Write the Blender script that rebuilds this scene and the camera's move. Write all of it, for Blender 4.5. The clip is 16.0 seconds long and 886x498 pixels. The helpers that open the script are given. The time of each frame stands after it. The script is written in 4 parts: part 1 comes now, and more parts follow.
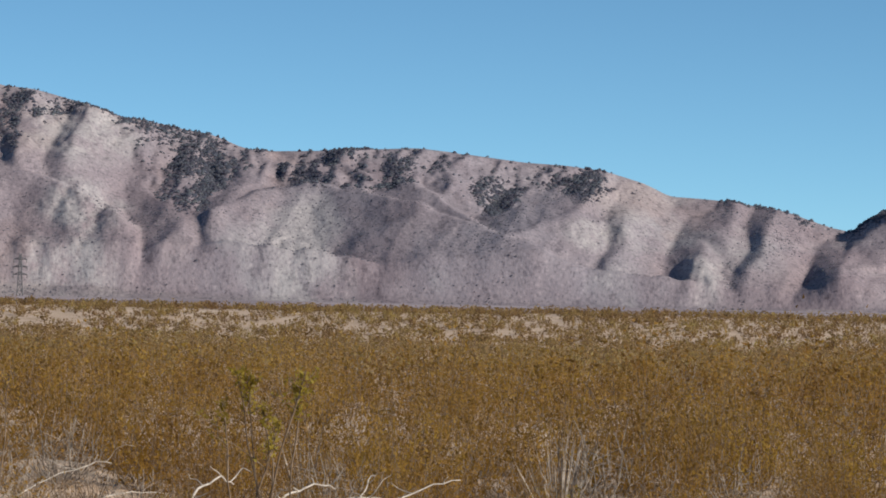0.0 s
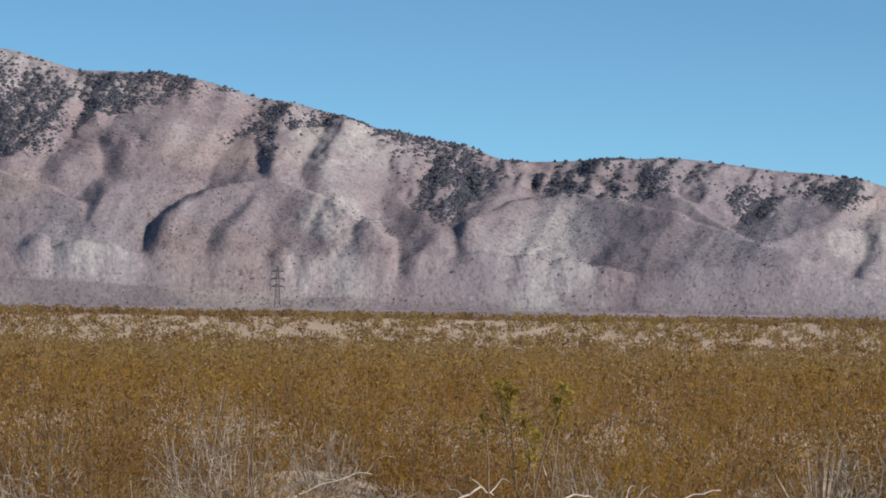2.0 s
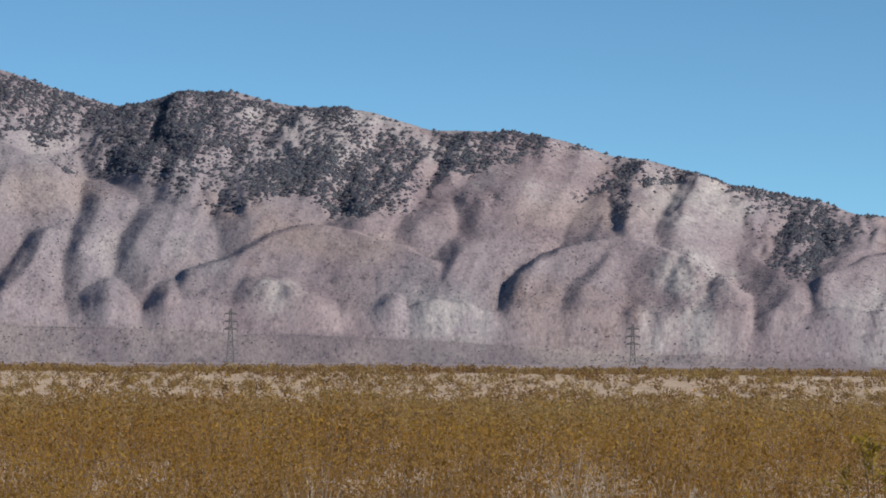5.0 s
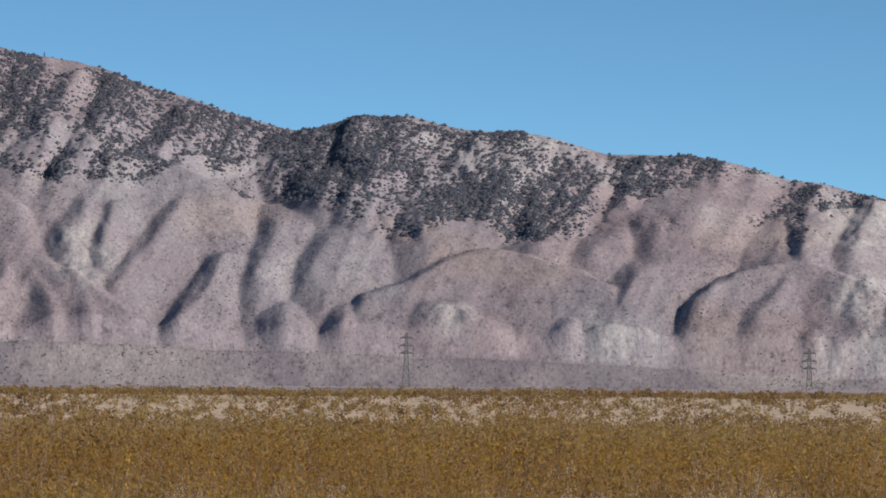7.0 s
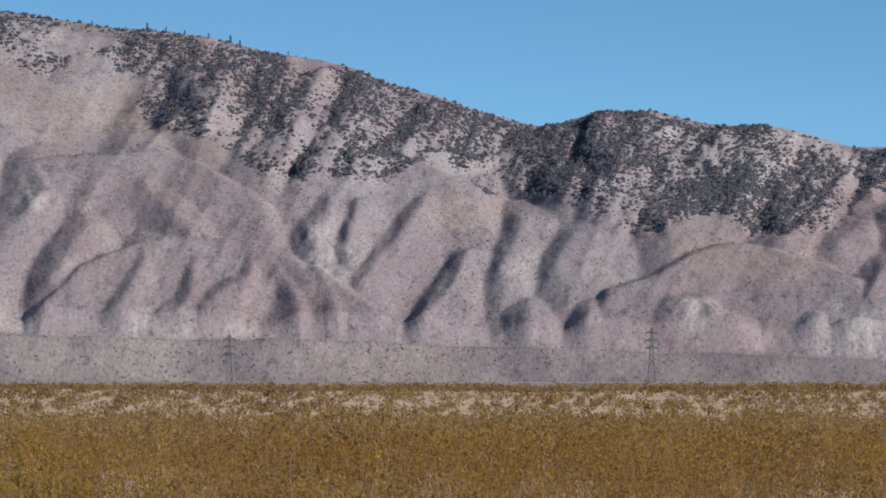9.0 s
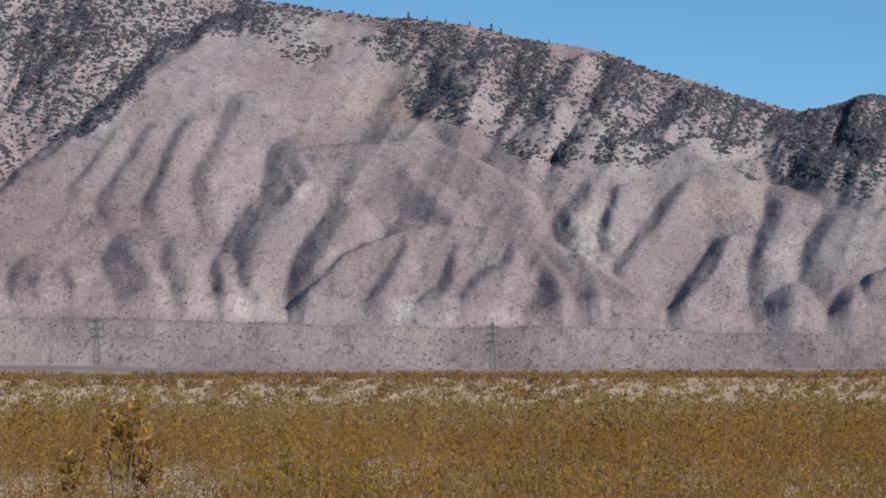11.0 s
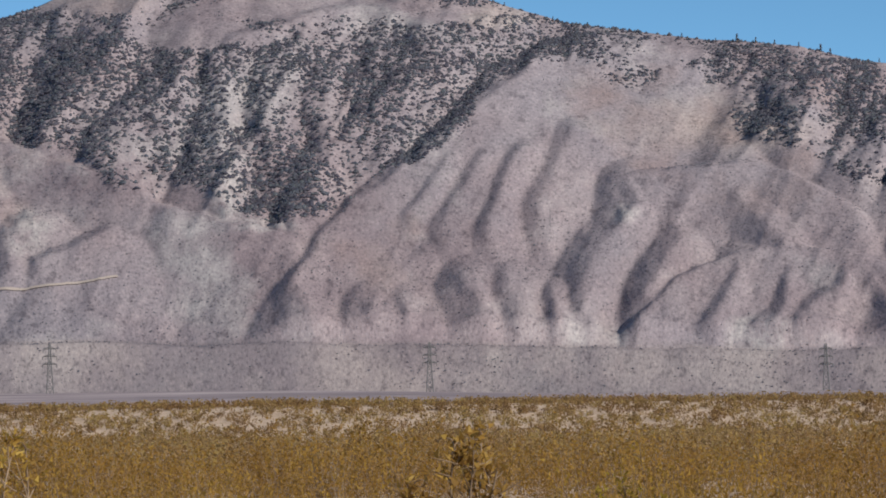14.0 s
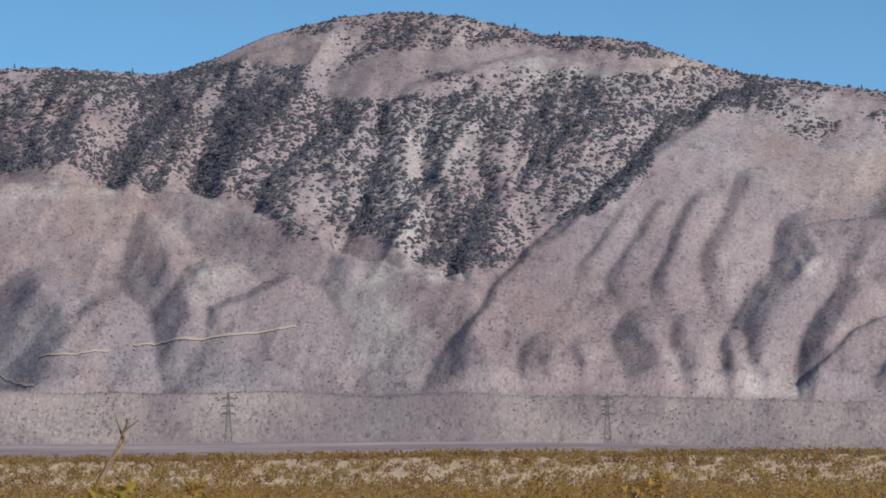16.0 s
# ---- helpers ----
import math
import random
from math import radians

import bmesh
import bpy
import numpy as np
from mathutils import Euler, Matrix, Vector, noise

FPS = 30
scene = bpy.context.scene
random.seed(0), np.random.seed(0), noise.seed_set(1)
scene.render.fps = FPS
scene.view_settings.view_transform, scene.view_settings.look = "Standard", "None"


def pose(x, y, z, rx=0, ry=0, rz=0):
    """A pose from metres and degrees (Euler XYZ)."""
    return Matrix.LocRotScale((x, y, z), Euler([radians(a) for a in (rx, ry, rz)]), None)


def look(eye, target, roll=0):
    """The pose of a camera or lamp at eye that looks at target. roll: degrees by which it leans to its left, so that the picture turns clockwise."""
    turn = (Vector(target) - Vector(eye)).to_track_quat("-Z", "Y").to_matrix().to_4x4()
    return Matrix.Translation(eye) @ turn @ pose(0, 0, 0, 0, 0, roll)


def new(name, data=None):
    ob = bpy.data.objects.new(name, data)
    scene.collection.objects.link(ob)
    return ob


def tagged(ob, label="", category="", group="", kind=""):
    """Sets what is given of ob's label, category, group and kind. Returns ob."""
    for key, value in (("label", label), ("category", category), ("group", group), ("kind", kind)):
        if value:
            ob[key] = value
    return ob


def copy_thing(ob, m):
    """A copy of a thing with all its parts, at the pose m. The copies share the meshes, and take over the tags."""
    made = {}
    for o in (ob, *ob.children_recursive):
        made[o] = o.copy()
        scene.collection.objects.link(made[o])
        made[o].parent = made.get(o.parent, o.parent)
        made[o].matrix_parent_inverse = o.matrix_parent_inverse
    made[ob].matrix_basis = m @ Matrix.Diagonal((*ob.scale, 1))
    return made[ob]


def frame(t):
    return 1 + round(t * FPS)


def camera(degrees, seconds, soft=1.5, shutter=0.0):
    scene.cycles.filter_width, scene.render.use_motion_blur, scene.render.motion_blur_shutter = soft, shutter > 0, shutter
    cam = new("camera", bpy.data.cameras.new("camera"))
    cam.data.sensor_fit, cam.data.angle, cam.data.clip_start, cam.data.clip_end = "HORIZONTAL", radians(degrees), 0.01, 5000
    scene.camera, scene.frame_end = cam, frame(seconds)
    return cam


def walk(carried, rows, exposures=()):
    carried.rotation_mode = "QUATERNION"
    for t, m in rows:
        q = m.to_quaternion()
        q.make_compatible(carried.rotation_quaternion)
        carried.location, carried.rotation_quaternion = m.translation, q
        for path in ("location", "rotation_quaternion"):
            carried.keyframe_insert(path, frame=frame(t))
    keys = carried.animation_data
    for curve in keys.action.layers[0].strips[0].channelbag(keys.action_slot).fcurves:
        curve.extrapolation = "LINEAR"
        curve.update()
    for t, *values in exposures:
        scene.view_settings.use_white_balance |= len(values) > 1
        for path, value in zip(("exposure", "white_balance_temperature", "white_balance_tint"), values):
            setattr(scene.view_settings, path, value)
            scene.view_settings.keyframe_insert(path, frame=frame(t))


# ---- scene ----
# ---------------------------------------------------------------- camera
EYE = 1.9
cam = camera(12.78, 16.0, soft=1.8)
# seconds, yaw, pitch, roll; the camera is held 0.3 m in front of the turning body
TURN = [
    (0.0, 0.000, 0.818, -1.151),
    (0.5, 0.864, 0.638, -1.065),
    (1.0, 1.990, 0.410, -1.184),
    (1.5, 2.977, 0.460, -0.929),
    (2.0, 3.712, 0.905, -0.837),
    (2.5, 4.947, 1.429, -0.756),
    (3.0, 5.532, 1.617, -0.531),
    (3.5, 6.243, 1.603, -0.512),
    (4.0, 6.937, 1.634, -0.404),
    (4.5, 7.910, 1.640, -0.492),
    (4.7, 8.351, 1.655, -0.448),
    (6.8, 10.861, 1.958, -0.440),
    (7.0, 11.396, 2.019, -0.459),
    (7.5, 12.881, 1.982, -0.563),
    (8.0, 13.588, 2.016, -0.211),
    (8.2, 13.826, 2.019, -0.234),
    (10.3, 17.238, 1.730, 0.204),
    (10.5, 17.644, 1.723, 0.112),
    (11.0, 18.761, 1.760, 0.242),
    (11.5, 19.610, 1.802, 0.484),
    (12.0, 20.296, 1.818, 0.529),
    (12.5, 21.048, 1.885, 0.345),
    (13.0, 22.167, 2.007, 0.439),
    (13.5, 22.926, 2.107, 0.658),
    (14.0, 23.573, 2.149, 0.790),
    (14.5, 24.198, 2.179, 0.814),
    (15.0, 24.737, 2.372, 0.796),
    (15.5, 25.342, 2.571, 0.619),
    (16.0, 26.142, 2.918, 0.468),
]


def held(yaw, pitch, roll):
    a = radians(yaw)
    return pose(-0.3 * math.sin(a), 0.3 * math.cos(a), EYE, 90 + pitch, roll, yaw)


walk(cam, [(t, held(y, p, r)) for t, y, p, r in TURN], [(0, 0.12, 6050, 10), (16, 0.12, 6050, 10)])

# ---------------------------------------------------------------- light
SUN_TO = Vector((0.83, -0.30, 0.47)).normalized()
sun = new("sun", bpy.data.lights.new("sun", "SUN"))
sun.data.energy, sun.data.angle, sun.data.color = 4.1, radians(0.53), (1.0, 0.88, 0.72)
sun.matrix_world = look((0, 0, 50), Vector((0, 0, 50)) - SUN_TO)
world = bpy.data.worlds.new("sky")
scene.world = world
world.use_nodes = True
wn = world.node_tree
sky = wn.nodes.new("ShaderNodeTexSky")
sky.sky_type, sky.sun_disc = "NISHITA", False
sky.sun_elevation = math.asin(SUN_TO.z)
sky.sun_rotation = math.atan2(SUN_TO.x, SUN_TO.y)
sky.altitude, sky.air_density, sky.dust_density, sky.ozone_density = 2200, 0.45, 0.0, 3.0
tint = wn.nodes.new("ShaderNodeMix")
tint.data_type, tint.blend_type = "RGBA", "MULTIPLY"
tint.inputs[0].default_value = 1.0
tint.inputs[7].default_value = (0.765, 0.92, 0.78, 1)
wn.links.new(sky.outputs[0], tint.inputs[6])
wn.links.new(tint.outputs[2], wn.nodes["Background"].inputs[0])
wn.nodes["Background"].inputs[1].default_value = 0.125


# ---------------------------------------------------------------- materials
def material(name, rough=0.9, spec=0.2):
    m = bpy.data.materials.new(name)
    m.use_nodes = True
    b = m.node_tree.nodes["Principled BSDF"]
    b.inputs["Roughness"].default_value = rough
    b.inputs["Specular IOR Level"].default_value = spec
    return m, m.node_tree, b


def node(nt, kind, **inputs):
    n = nt.nodes.new(kind)
    for k, v in inputs.items():
        n.inputs[k.replace("_", " ")].default_value = v
    return n


def noise_tex(nt, vec, scale, detail=4.0, rough=0.6):
    n = node(nt, "ShaderNodeTexNoise", Scale=scale, Detail=detail, Roughness=rough)
    if vec is not None:
        nt.links.new(vec, n.inputs["Vector"])
    return n.outputs["Fac"]


def ramp(nt, fac, stops):
    r = nt.nodes.new("ShaderNodeValToRGB")
    els = r.color_ramp.elements
    while len(els) < len(stops):
        els.new(0.5)
    for e, (p, c) in zip(els, stops):
        e.position, e.color = p, (*c, 1) if len(c) == 3 else c
    nt.links.new(fac, r.inputs[0])
    return r.outputs[0]


def mix(nt, fac, a, b, mode="MIX"):
    n = nt.nodes.new("ShaderNodeMix")
    n.data_type, n.blend_type = "RGBA", mode
    for sock, v in ((n.inputs[0], fac), (n.inputs[6], a), (n.inputs[7], b)):
        if hasattr(v, "links"):
            nt.links.new(v, sock)
        else:
            sock.default_value = v if isinstance(v, float) else (*v, 1)
    return n.outputs[2]


def bump(nt, bsdf, height, strength, distance):
    n = node(nt, "ShaderNodeBump", Strength=strength, Distance=distance)
    nt.links.new(height, n.inputs["Height"])
    nt.links.new(n.outputs[0], bsdf.inputs["Normal"])


def place(nt):
    return nt.nodes.new("ShaderNodeNewGeometry").outputs["Position"]


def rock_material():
    m, nt, b = material("hazed_desert_rock", 0.95, 0.1)
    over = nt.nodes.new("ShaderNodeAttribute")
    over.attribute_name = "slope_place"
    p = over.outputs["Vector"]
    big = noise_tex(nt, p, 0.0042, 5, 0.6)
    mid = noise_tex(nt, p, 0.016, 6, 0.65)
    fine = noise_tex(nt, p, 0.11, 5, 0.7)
    # mauve cast in the rock colours paints in the haze of distance
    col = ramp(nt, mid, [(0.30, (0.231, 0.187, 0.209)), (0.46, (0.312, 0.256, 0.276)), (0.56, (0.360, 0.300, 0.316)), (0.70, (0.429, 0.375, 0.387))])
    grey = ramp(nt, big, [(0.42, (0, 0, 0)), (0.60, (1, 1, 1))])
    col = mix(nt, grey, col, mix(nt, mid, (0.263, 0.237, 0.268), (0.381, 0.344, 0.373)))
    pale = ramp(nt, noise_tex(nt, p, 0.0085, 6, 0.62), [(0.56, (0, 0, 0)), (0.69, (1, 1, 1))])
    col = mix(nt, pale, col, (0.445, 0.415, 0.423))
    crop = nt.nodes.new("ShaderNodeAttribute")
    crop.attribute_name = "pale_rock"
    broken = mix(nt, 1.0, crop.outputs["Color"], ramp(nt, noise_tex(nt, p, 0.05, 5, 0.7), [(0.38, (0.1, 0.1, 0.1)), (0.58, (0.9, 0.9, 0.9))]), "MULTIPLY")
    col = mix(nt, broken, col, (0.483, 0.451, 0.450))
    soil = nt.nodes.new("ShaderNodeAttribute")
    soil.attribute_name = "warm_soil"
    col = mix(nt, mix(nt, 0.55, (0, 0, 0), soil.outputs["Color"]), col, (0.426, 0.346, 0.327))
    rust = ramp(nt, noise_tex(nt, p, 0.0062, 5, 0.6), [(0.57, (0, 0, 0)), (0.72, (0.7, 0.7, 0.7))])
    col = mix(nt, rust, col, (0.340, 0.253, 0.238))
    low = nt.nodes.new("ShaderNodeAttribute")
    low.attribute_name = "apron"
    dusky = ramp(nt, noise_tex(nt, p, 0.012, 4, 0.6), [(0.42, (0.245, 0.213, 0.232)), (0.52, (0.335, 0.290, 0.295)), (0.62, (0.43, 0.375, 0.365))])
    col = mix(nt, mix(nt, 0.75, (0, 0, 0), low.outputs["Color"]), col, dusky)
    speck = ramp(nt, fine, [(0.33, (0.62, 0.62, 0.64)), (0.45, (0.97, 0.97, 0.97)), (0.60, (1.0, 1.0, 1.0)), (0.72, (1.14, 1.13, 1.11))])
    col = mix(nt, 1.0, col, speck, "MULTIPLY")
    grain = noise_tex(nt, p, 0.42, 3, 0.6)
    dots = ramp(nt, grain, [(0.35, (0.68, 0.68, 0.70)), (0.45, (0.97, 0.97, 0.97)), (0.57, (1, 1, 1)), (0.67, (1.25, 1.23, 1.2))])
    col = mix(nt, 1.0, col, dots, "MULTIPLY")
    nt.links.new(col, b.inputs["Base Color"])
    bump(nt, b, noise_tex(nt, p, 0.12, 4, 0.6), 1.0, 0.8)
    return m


def ground_material():
    m, nt, b = material("desert_sand", 0.95, 0.1)
    p = place(nt)
    n1 = noise_tex(nt, p, 0.35, 5, 0.65)
    n2 = noise_tex(nt, p, 6.0, 4, 0.7)
    col = ramp(nt, n1, [(0.3, (0.515, 0.388, 0.282)), (0.55, (0.650, 0.507, 0.384)), (0.72, (0.739, 0.604, 0.480))])
    col = mix(nt, 1.0, col, ramp(nt, n2, [(0.3, (0.72, 0.7, 0.68)), (0.55, (1, 1, 1))]), "MULTIPLY")
    nt.links.new(col, b.inputs["Base Color"])
    bump(nt, b, n2, 0.6, 0.05)
    return m


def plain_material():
    m, nt, b = material("hazed_alluvial_plain", 0.95, 0.1)
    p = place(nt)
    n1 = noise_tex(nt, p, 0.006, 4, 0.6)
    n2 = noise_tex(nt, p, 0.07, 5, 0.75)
    # gravel tones carry the same painted haze, a mauve cast, as the mountains
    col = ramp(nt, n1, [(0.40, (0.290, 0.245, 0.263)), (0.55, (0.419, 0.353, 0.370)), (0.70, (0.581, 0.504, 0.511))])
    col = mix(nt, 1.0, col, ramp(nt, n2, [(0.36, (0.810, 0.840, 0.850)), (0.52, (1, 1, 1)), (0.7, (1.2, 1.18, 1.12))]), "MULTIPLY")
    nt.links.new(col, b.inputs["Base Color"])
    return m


def leaf_material(name, dark, light, dry):
    m, nt, b = material(name, 0.6, 0.25)
    r = nt.nodes.new("ShaderNodeNewGeometry")
    isl = r.outputs["Random Per Island"]
    col = ramp(nt, isl, [(0.0, dark), (0.45, light), (0.8, dry), (1.0, light)])
    n1 = noise_tex(nt, r.outputs["Position"], 0.75, 3, 0.6)
    n2 = noise_tex(nt, r.outputs["Position"], 0.07, 2, 0.5)
    col = mix(nt, 1.0, col, ramp(nt, n1, [(0.32, (0.52, 0.45, 0.47)), (0.5, (1, 1, 1)), (0.68, (1.34, 1.45, 1.12))]), "MULTIPLY")
    col = mix(nt, 1.0, col, ramp(nt, n2, [(0.35, (0.88, 0.80, 0.78)), (0.65, (1.1, 1.15, 1.05))]), "MULTIPLY")
    nt.links.new(col, b.inputs["Base Color"])
    back = nt.nodes.new("ShaderNodeBsdfTranslucent")
    nt.links.new(col, back.inputs["Color"])
    both = nt.nodes.new("ShaderNodeMixShader")
    both.inputs[0].default_value = 0.5
    nt.links.new(b.outputs[0], both.inputs[1])
    nt.links.new(back.outputs[0], both.inputs[2])
    nt.links.new(both.outputs[0], nt.nodes["Material Output"].inputs[0])
    return m


def wood_material(name, a, c, rough=0.85):
    m, nt, b = material(name, rough, 0.2)
    p = place(nt)
    col = ramp(nt, noise_tex(nt, p, 9.0, 4, 0.6), [(0.35, a), (0.65, c)])
    nt.links.new(col, b.inputs["Base Color"])
    return m


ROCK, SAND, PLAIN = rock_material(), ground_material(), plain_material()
LEAF = leaf_material("creosote_leaf", (0.331, 0.191, 0.039), (0.356, 0.207, 0.043), (0.344, 0.193, 0.046))
LEAF_FAR = leaf_material("scrub_leaf", (0.319, 0.218, 0.097), (0.350, 0.241, 0.106), (0.350, 0.226, 0.110))
# far junipers and pines: aerial haze is put into the leaf colour as blue-grey
HAZED_SHRUB = leaf_material("hazed_shrub_leaf", (0.150, 0.160, 0.235), (0.180, 0.190, 0.265), (0.215, 0.222, 0.285))
STEM = wood_material("creosote_stem", (0.13, 0.086, 0.052), (0.32, 0.240, 0.165))
DEAD = wood_material("dead_wood", (0.09, 0.066, 0.050), (0.60, 0.52, 0.43))
TRACK = wood_material("track_dust", (0.44, 0.37, 0.33), (0.52, 0.45, 0.40), 0.95)
BLEACHED = wood_material("bleached_wood", (0.36, 0.31, 0.26), (0.72, 0.65, 0.56))
STEEL = wood_material("galvanised_steel", (0.13, 0.13, 0.135), (0.19, 0.19, 0.195), 0.6)


# ---------------------------------------------------------------- mesh helpers
def mesh_from(name, verts, faces, mats, index=None, smooth=False):
    """verts (n,3) array; faces: list of (k, m) int arrays of triangles or quads."""
    me = bpy.data.meshes.new(name)
    verts = np.asarray(verts, dtype=np.float32)
    me.vertices.add(len(verts))
    me.vertices.foreach_set("co", verts.ravel())
    loops = np.concatenate([f.ravel() for f in faces]).astype(np.int32)
    sizes = np.concatenate([np.full(len(f), f.shape[1]) for f in faces]).astype(np.int32)
    starts = np.concatenate([[0], np.cumsum(sizes)[:-1]]).astype(np.int32)
    me.loops.add(len(loops))
    me.loops.foreach_set("vertex_index", loops)
    me.polygons.add(len(sizes))
    me.polygons.foreach_set("loop_start", starts)
    if index is not None:
        me.polygons.foreach_set("material_index", np.asarray(index, dtype=np.int32))
    if smooth:
        me.polygons.foreach_set("use_smooth", np.ones(len(sizes), dtype=bool))
    for mt in mats:
        me.materials.append(mt)
    me.update(calc_edges=True)
    me.validate()
    return me


def grid_faces(rows, cols):
    i = np.arange(rows * cols).reshape(rows, cols)
    return np.stack([i[:-1, :-1], i[:-1, 1:], i[1:, 1:], i[1:, :-1]], -1).reshape(-1, 4)


def part(name, data, parent, label=""):
    ob = new(name, data)
    ob.parent = parent
    if label:
        tagged(ob, label)
    return ob


def sat(x, lo=0.0, hi=1.0):
    t = np.clip((x - lo) / (hi - lo), 0, 1)
    return t * t * (3 - 2 * t)


def hashed(ix, iy, seed):
    h = np.sin(ix * 127.1 + iy * 311.7 + seed * 74.7) * 43758.5453
    return h - np.floor(h)


def value_noise(x, y, seed):
    ix, iy = np.floor(x), np.floor(y)
    fx, fy = x - ix, y - iy
    fx, fy = fx * fx * (3 - 2 * fx), fy * fy * (3 - 2 * fy)
    a, b = hashed(ix, iy, seed), hashed(ix + 1, iy, seed)
    c, d = hashed(ix, iy + 1, seed), hashed(ix + 1, iy + 1, seed)
    return (a + (b - a) * fx) * (1 - fy) + (c + (d - c) * fx) * fy - 0.5


def fbm(x, y, wl, octaves, seed):
    out, amp = 0, 1.0
    for o in range(octaves):
        out = out + amp * value_noise(x / wl + 17.3 * o, y / wl - 9.1 * o, seed + o)
        wl, amp = wl * 0.5, amp * 0.5
    return out


# ---------------------------------------------------------------- ground
def plain_rise_deg(az):
    """How far the foot of the hills stands above eye level, in degrees."""
    return 0.02 + 0.12 * sat(az, 20.0, 27.0)


def ground_height(x, y):
    d = np.hypot(x, y)
    az = np.degrees(np.arctan2(-x, y))
    z = -2.1 * np.clip((d - 60) / 310, 0, 1) + 3.15 * sat(d, 366, 434) - 5.0 * sat(d, 440, 800)
    z = z + 0.25 * fbm(x, y, 14.0, 3, 5) * sat(d, 3, 30) * (1 - sat(d, 500, 700)) + 0.9 * fbm(x, y, 60.0, 3, 8) * sat(d, 250, 390) * (1 - sat(d, 500, 900)) * 0.6
    far = EYE + d * np.tan(np.radians(plain_rise_deg(az) * sat(d, 1100, 2280)))
    w = sat(d, 700, 1500)
    z = z * (1 - w) + (far - 9.0 * (1 - sat(d, 1100, 1900))) * w
    # sand hummock among the dead brush
    z = z + 0.34 * np.exp(-(((x + 4.05) / 1.1) ** 2 + ((y - 41.5) / 1.6) ** 2))
    return z


az_view = np.linspace(-9, 37, 220)
az_rest = np.linspace(37, 351, 90)[1:-1]
az_all = np.radians(np.concatenate([az_view, az_rest, [351.0]]))
d_all = np.concatenate([[0.02], np.geomspace(1.5, 330, 90), np.linspace(333, 460, 64), np.geomspace(464, 600, 20), np.geomspace(620, 4950, 60)])
DD, AA = np.meshgrid(d_all, az_all, indexing="ij")
gx, gy = -np.sin(AA) * DD, np.cos(AA) * DD
gz = ground_height(gx, gy)
gz = gz - 60 * sat(DD, 2300, 2500)
ring = grid_faces(*DD.shape)
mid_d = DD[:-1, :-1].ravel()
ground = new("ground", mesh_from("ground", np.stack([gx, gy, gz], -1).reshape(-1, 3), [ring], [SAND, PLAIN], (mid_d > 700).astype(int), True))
tagged(ground, "pale tan desert sand between scrub, rising to a low crest", "ground", kind="structure")

# ---------------------------------------------------------------- mountain range
# the skyline, as azimuth and elevation from the lookout
SKYLINE = [
    [(-6.95, 0.96), (-5.57, 1.24), (-5.00, 1.43), (-4.51, 1.54), (-3.78, 1.61), (-3.25, 1.64), (-2.88, 1.82), (-2.30, 1.99), (-1.73, 2.06), (-1.15, 2.09), (-0.66, 2.15), (-0.09, 2.22), (0.41, 2.27), (1.06, 2.24), (1.88, 2.20), (2.61, 2.18), (2.94, 2.22)],
    [(2.94, 2.22), (3.35, 2.39), (4.01, 2.52), (4.74, 2.64), (5.24, 2.82), (5.97, 3.00), (6.62, 3.06), (7.19, 3.19)],
    [(6.49, 3.07), (7.15, 3.27), (7.81, 3.39), (8.63, 3.40), (9.04, 3.40), (9.45, 3.52), (9.94, 3.67), (10.43, 3.72), (11.09, 3.74), (11.50, 3.84), (11.82, 3.93), (12.31, 3.95), (12.80, 3.90), (13.29, 3.75), (13.53, 3.71)],
    [(13.51, 3.70), (13.92, 3.79), (14.57, 3.98), (15.15, 4.18), (15.80, 4.35), (16.29, 4.57), (17.03, 4.70), (17.84, 4.74), (18.81, 4.89), (19.94, 4.99)],
    [(16.68, 4.67), (17.50, 4.77), (18.32, 4.99), (19.14, 5.08), (19.96, 5.15), (20.54, 5.23), (21.19, 5.32), (22.01, 5.43)],
    [(21.87, 5.45), (22.52, 5.63), (23.09, 5.84), (23.66, 5.96), (24.65, 6.00), (25.14, 6.15), (25.96, 6.29), (26.62, 6.36), (27.44, 6.30), (28.10, 6.17), (28.67, 6.01), (29.25, 5.76), (29.90, 5.52), (30.31, 5.46)],
    [(30.31, 5.46), (31.21, 5.52), (31.86, 5.56), (32.51, 5.54), (34.13, 5.64), (36.53, 5.46)],
    [(-9.02, 2.13), (-7.42, 1.78), (-6.36, 1.48), (-5.90, 1.22)],
]
COLS, ROWS, BACK = 1500, 290, 8
az_col = np.linspace(-8.0, 36.0, COLS)
m_az = np.radians(az_col)
top_el = np.max([np.interp(az_col, *np.array(k).T, left=-9, right=-9) for k in SKYLINE], axis=0)
top_el = np.convolve(np.pad(top_el, 3, mode="edge"), np.ones(7) / 7, "valid")
foot_el = plain_rise_deg(az_col) - 0.10
crest_out = np.interp(az_col, [-8, 3, 13.5, 20, 27, 36], [3480, 3450, 3560, 3700, 3880, 3600])
up = np.linspace(0, 1, ROWS)
AZ, UP = np.meshgrid(az_col, up)
# a flat apron of washed-down gravel leads up to the hills
apron_el = np.maximum(np.interp(az_col, [2, 7, 10, 14, 20, 24, 30, 36], [0.0, 0.20, 0.36, 0.50, 0.64, 0.74, 0.86, 0.95]), foot_el + 0.08)
REST = foot_el + UP * (top_el - foot_el)
APRON = foot_el + (apron_el - foot_el) * (np.clip(UP / 0.06, 0, 1) + 0.12 * UP)
MD = 2270 + (crest_out - 2270) * (0.25 * UP ** 0.7 + 0.75 * UP)
MA = np.radians(AZ)
MX, MY = -np.sin(MA) * MD, np.cos(MA) * MD
LIFT = np.zeros_like(REST)
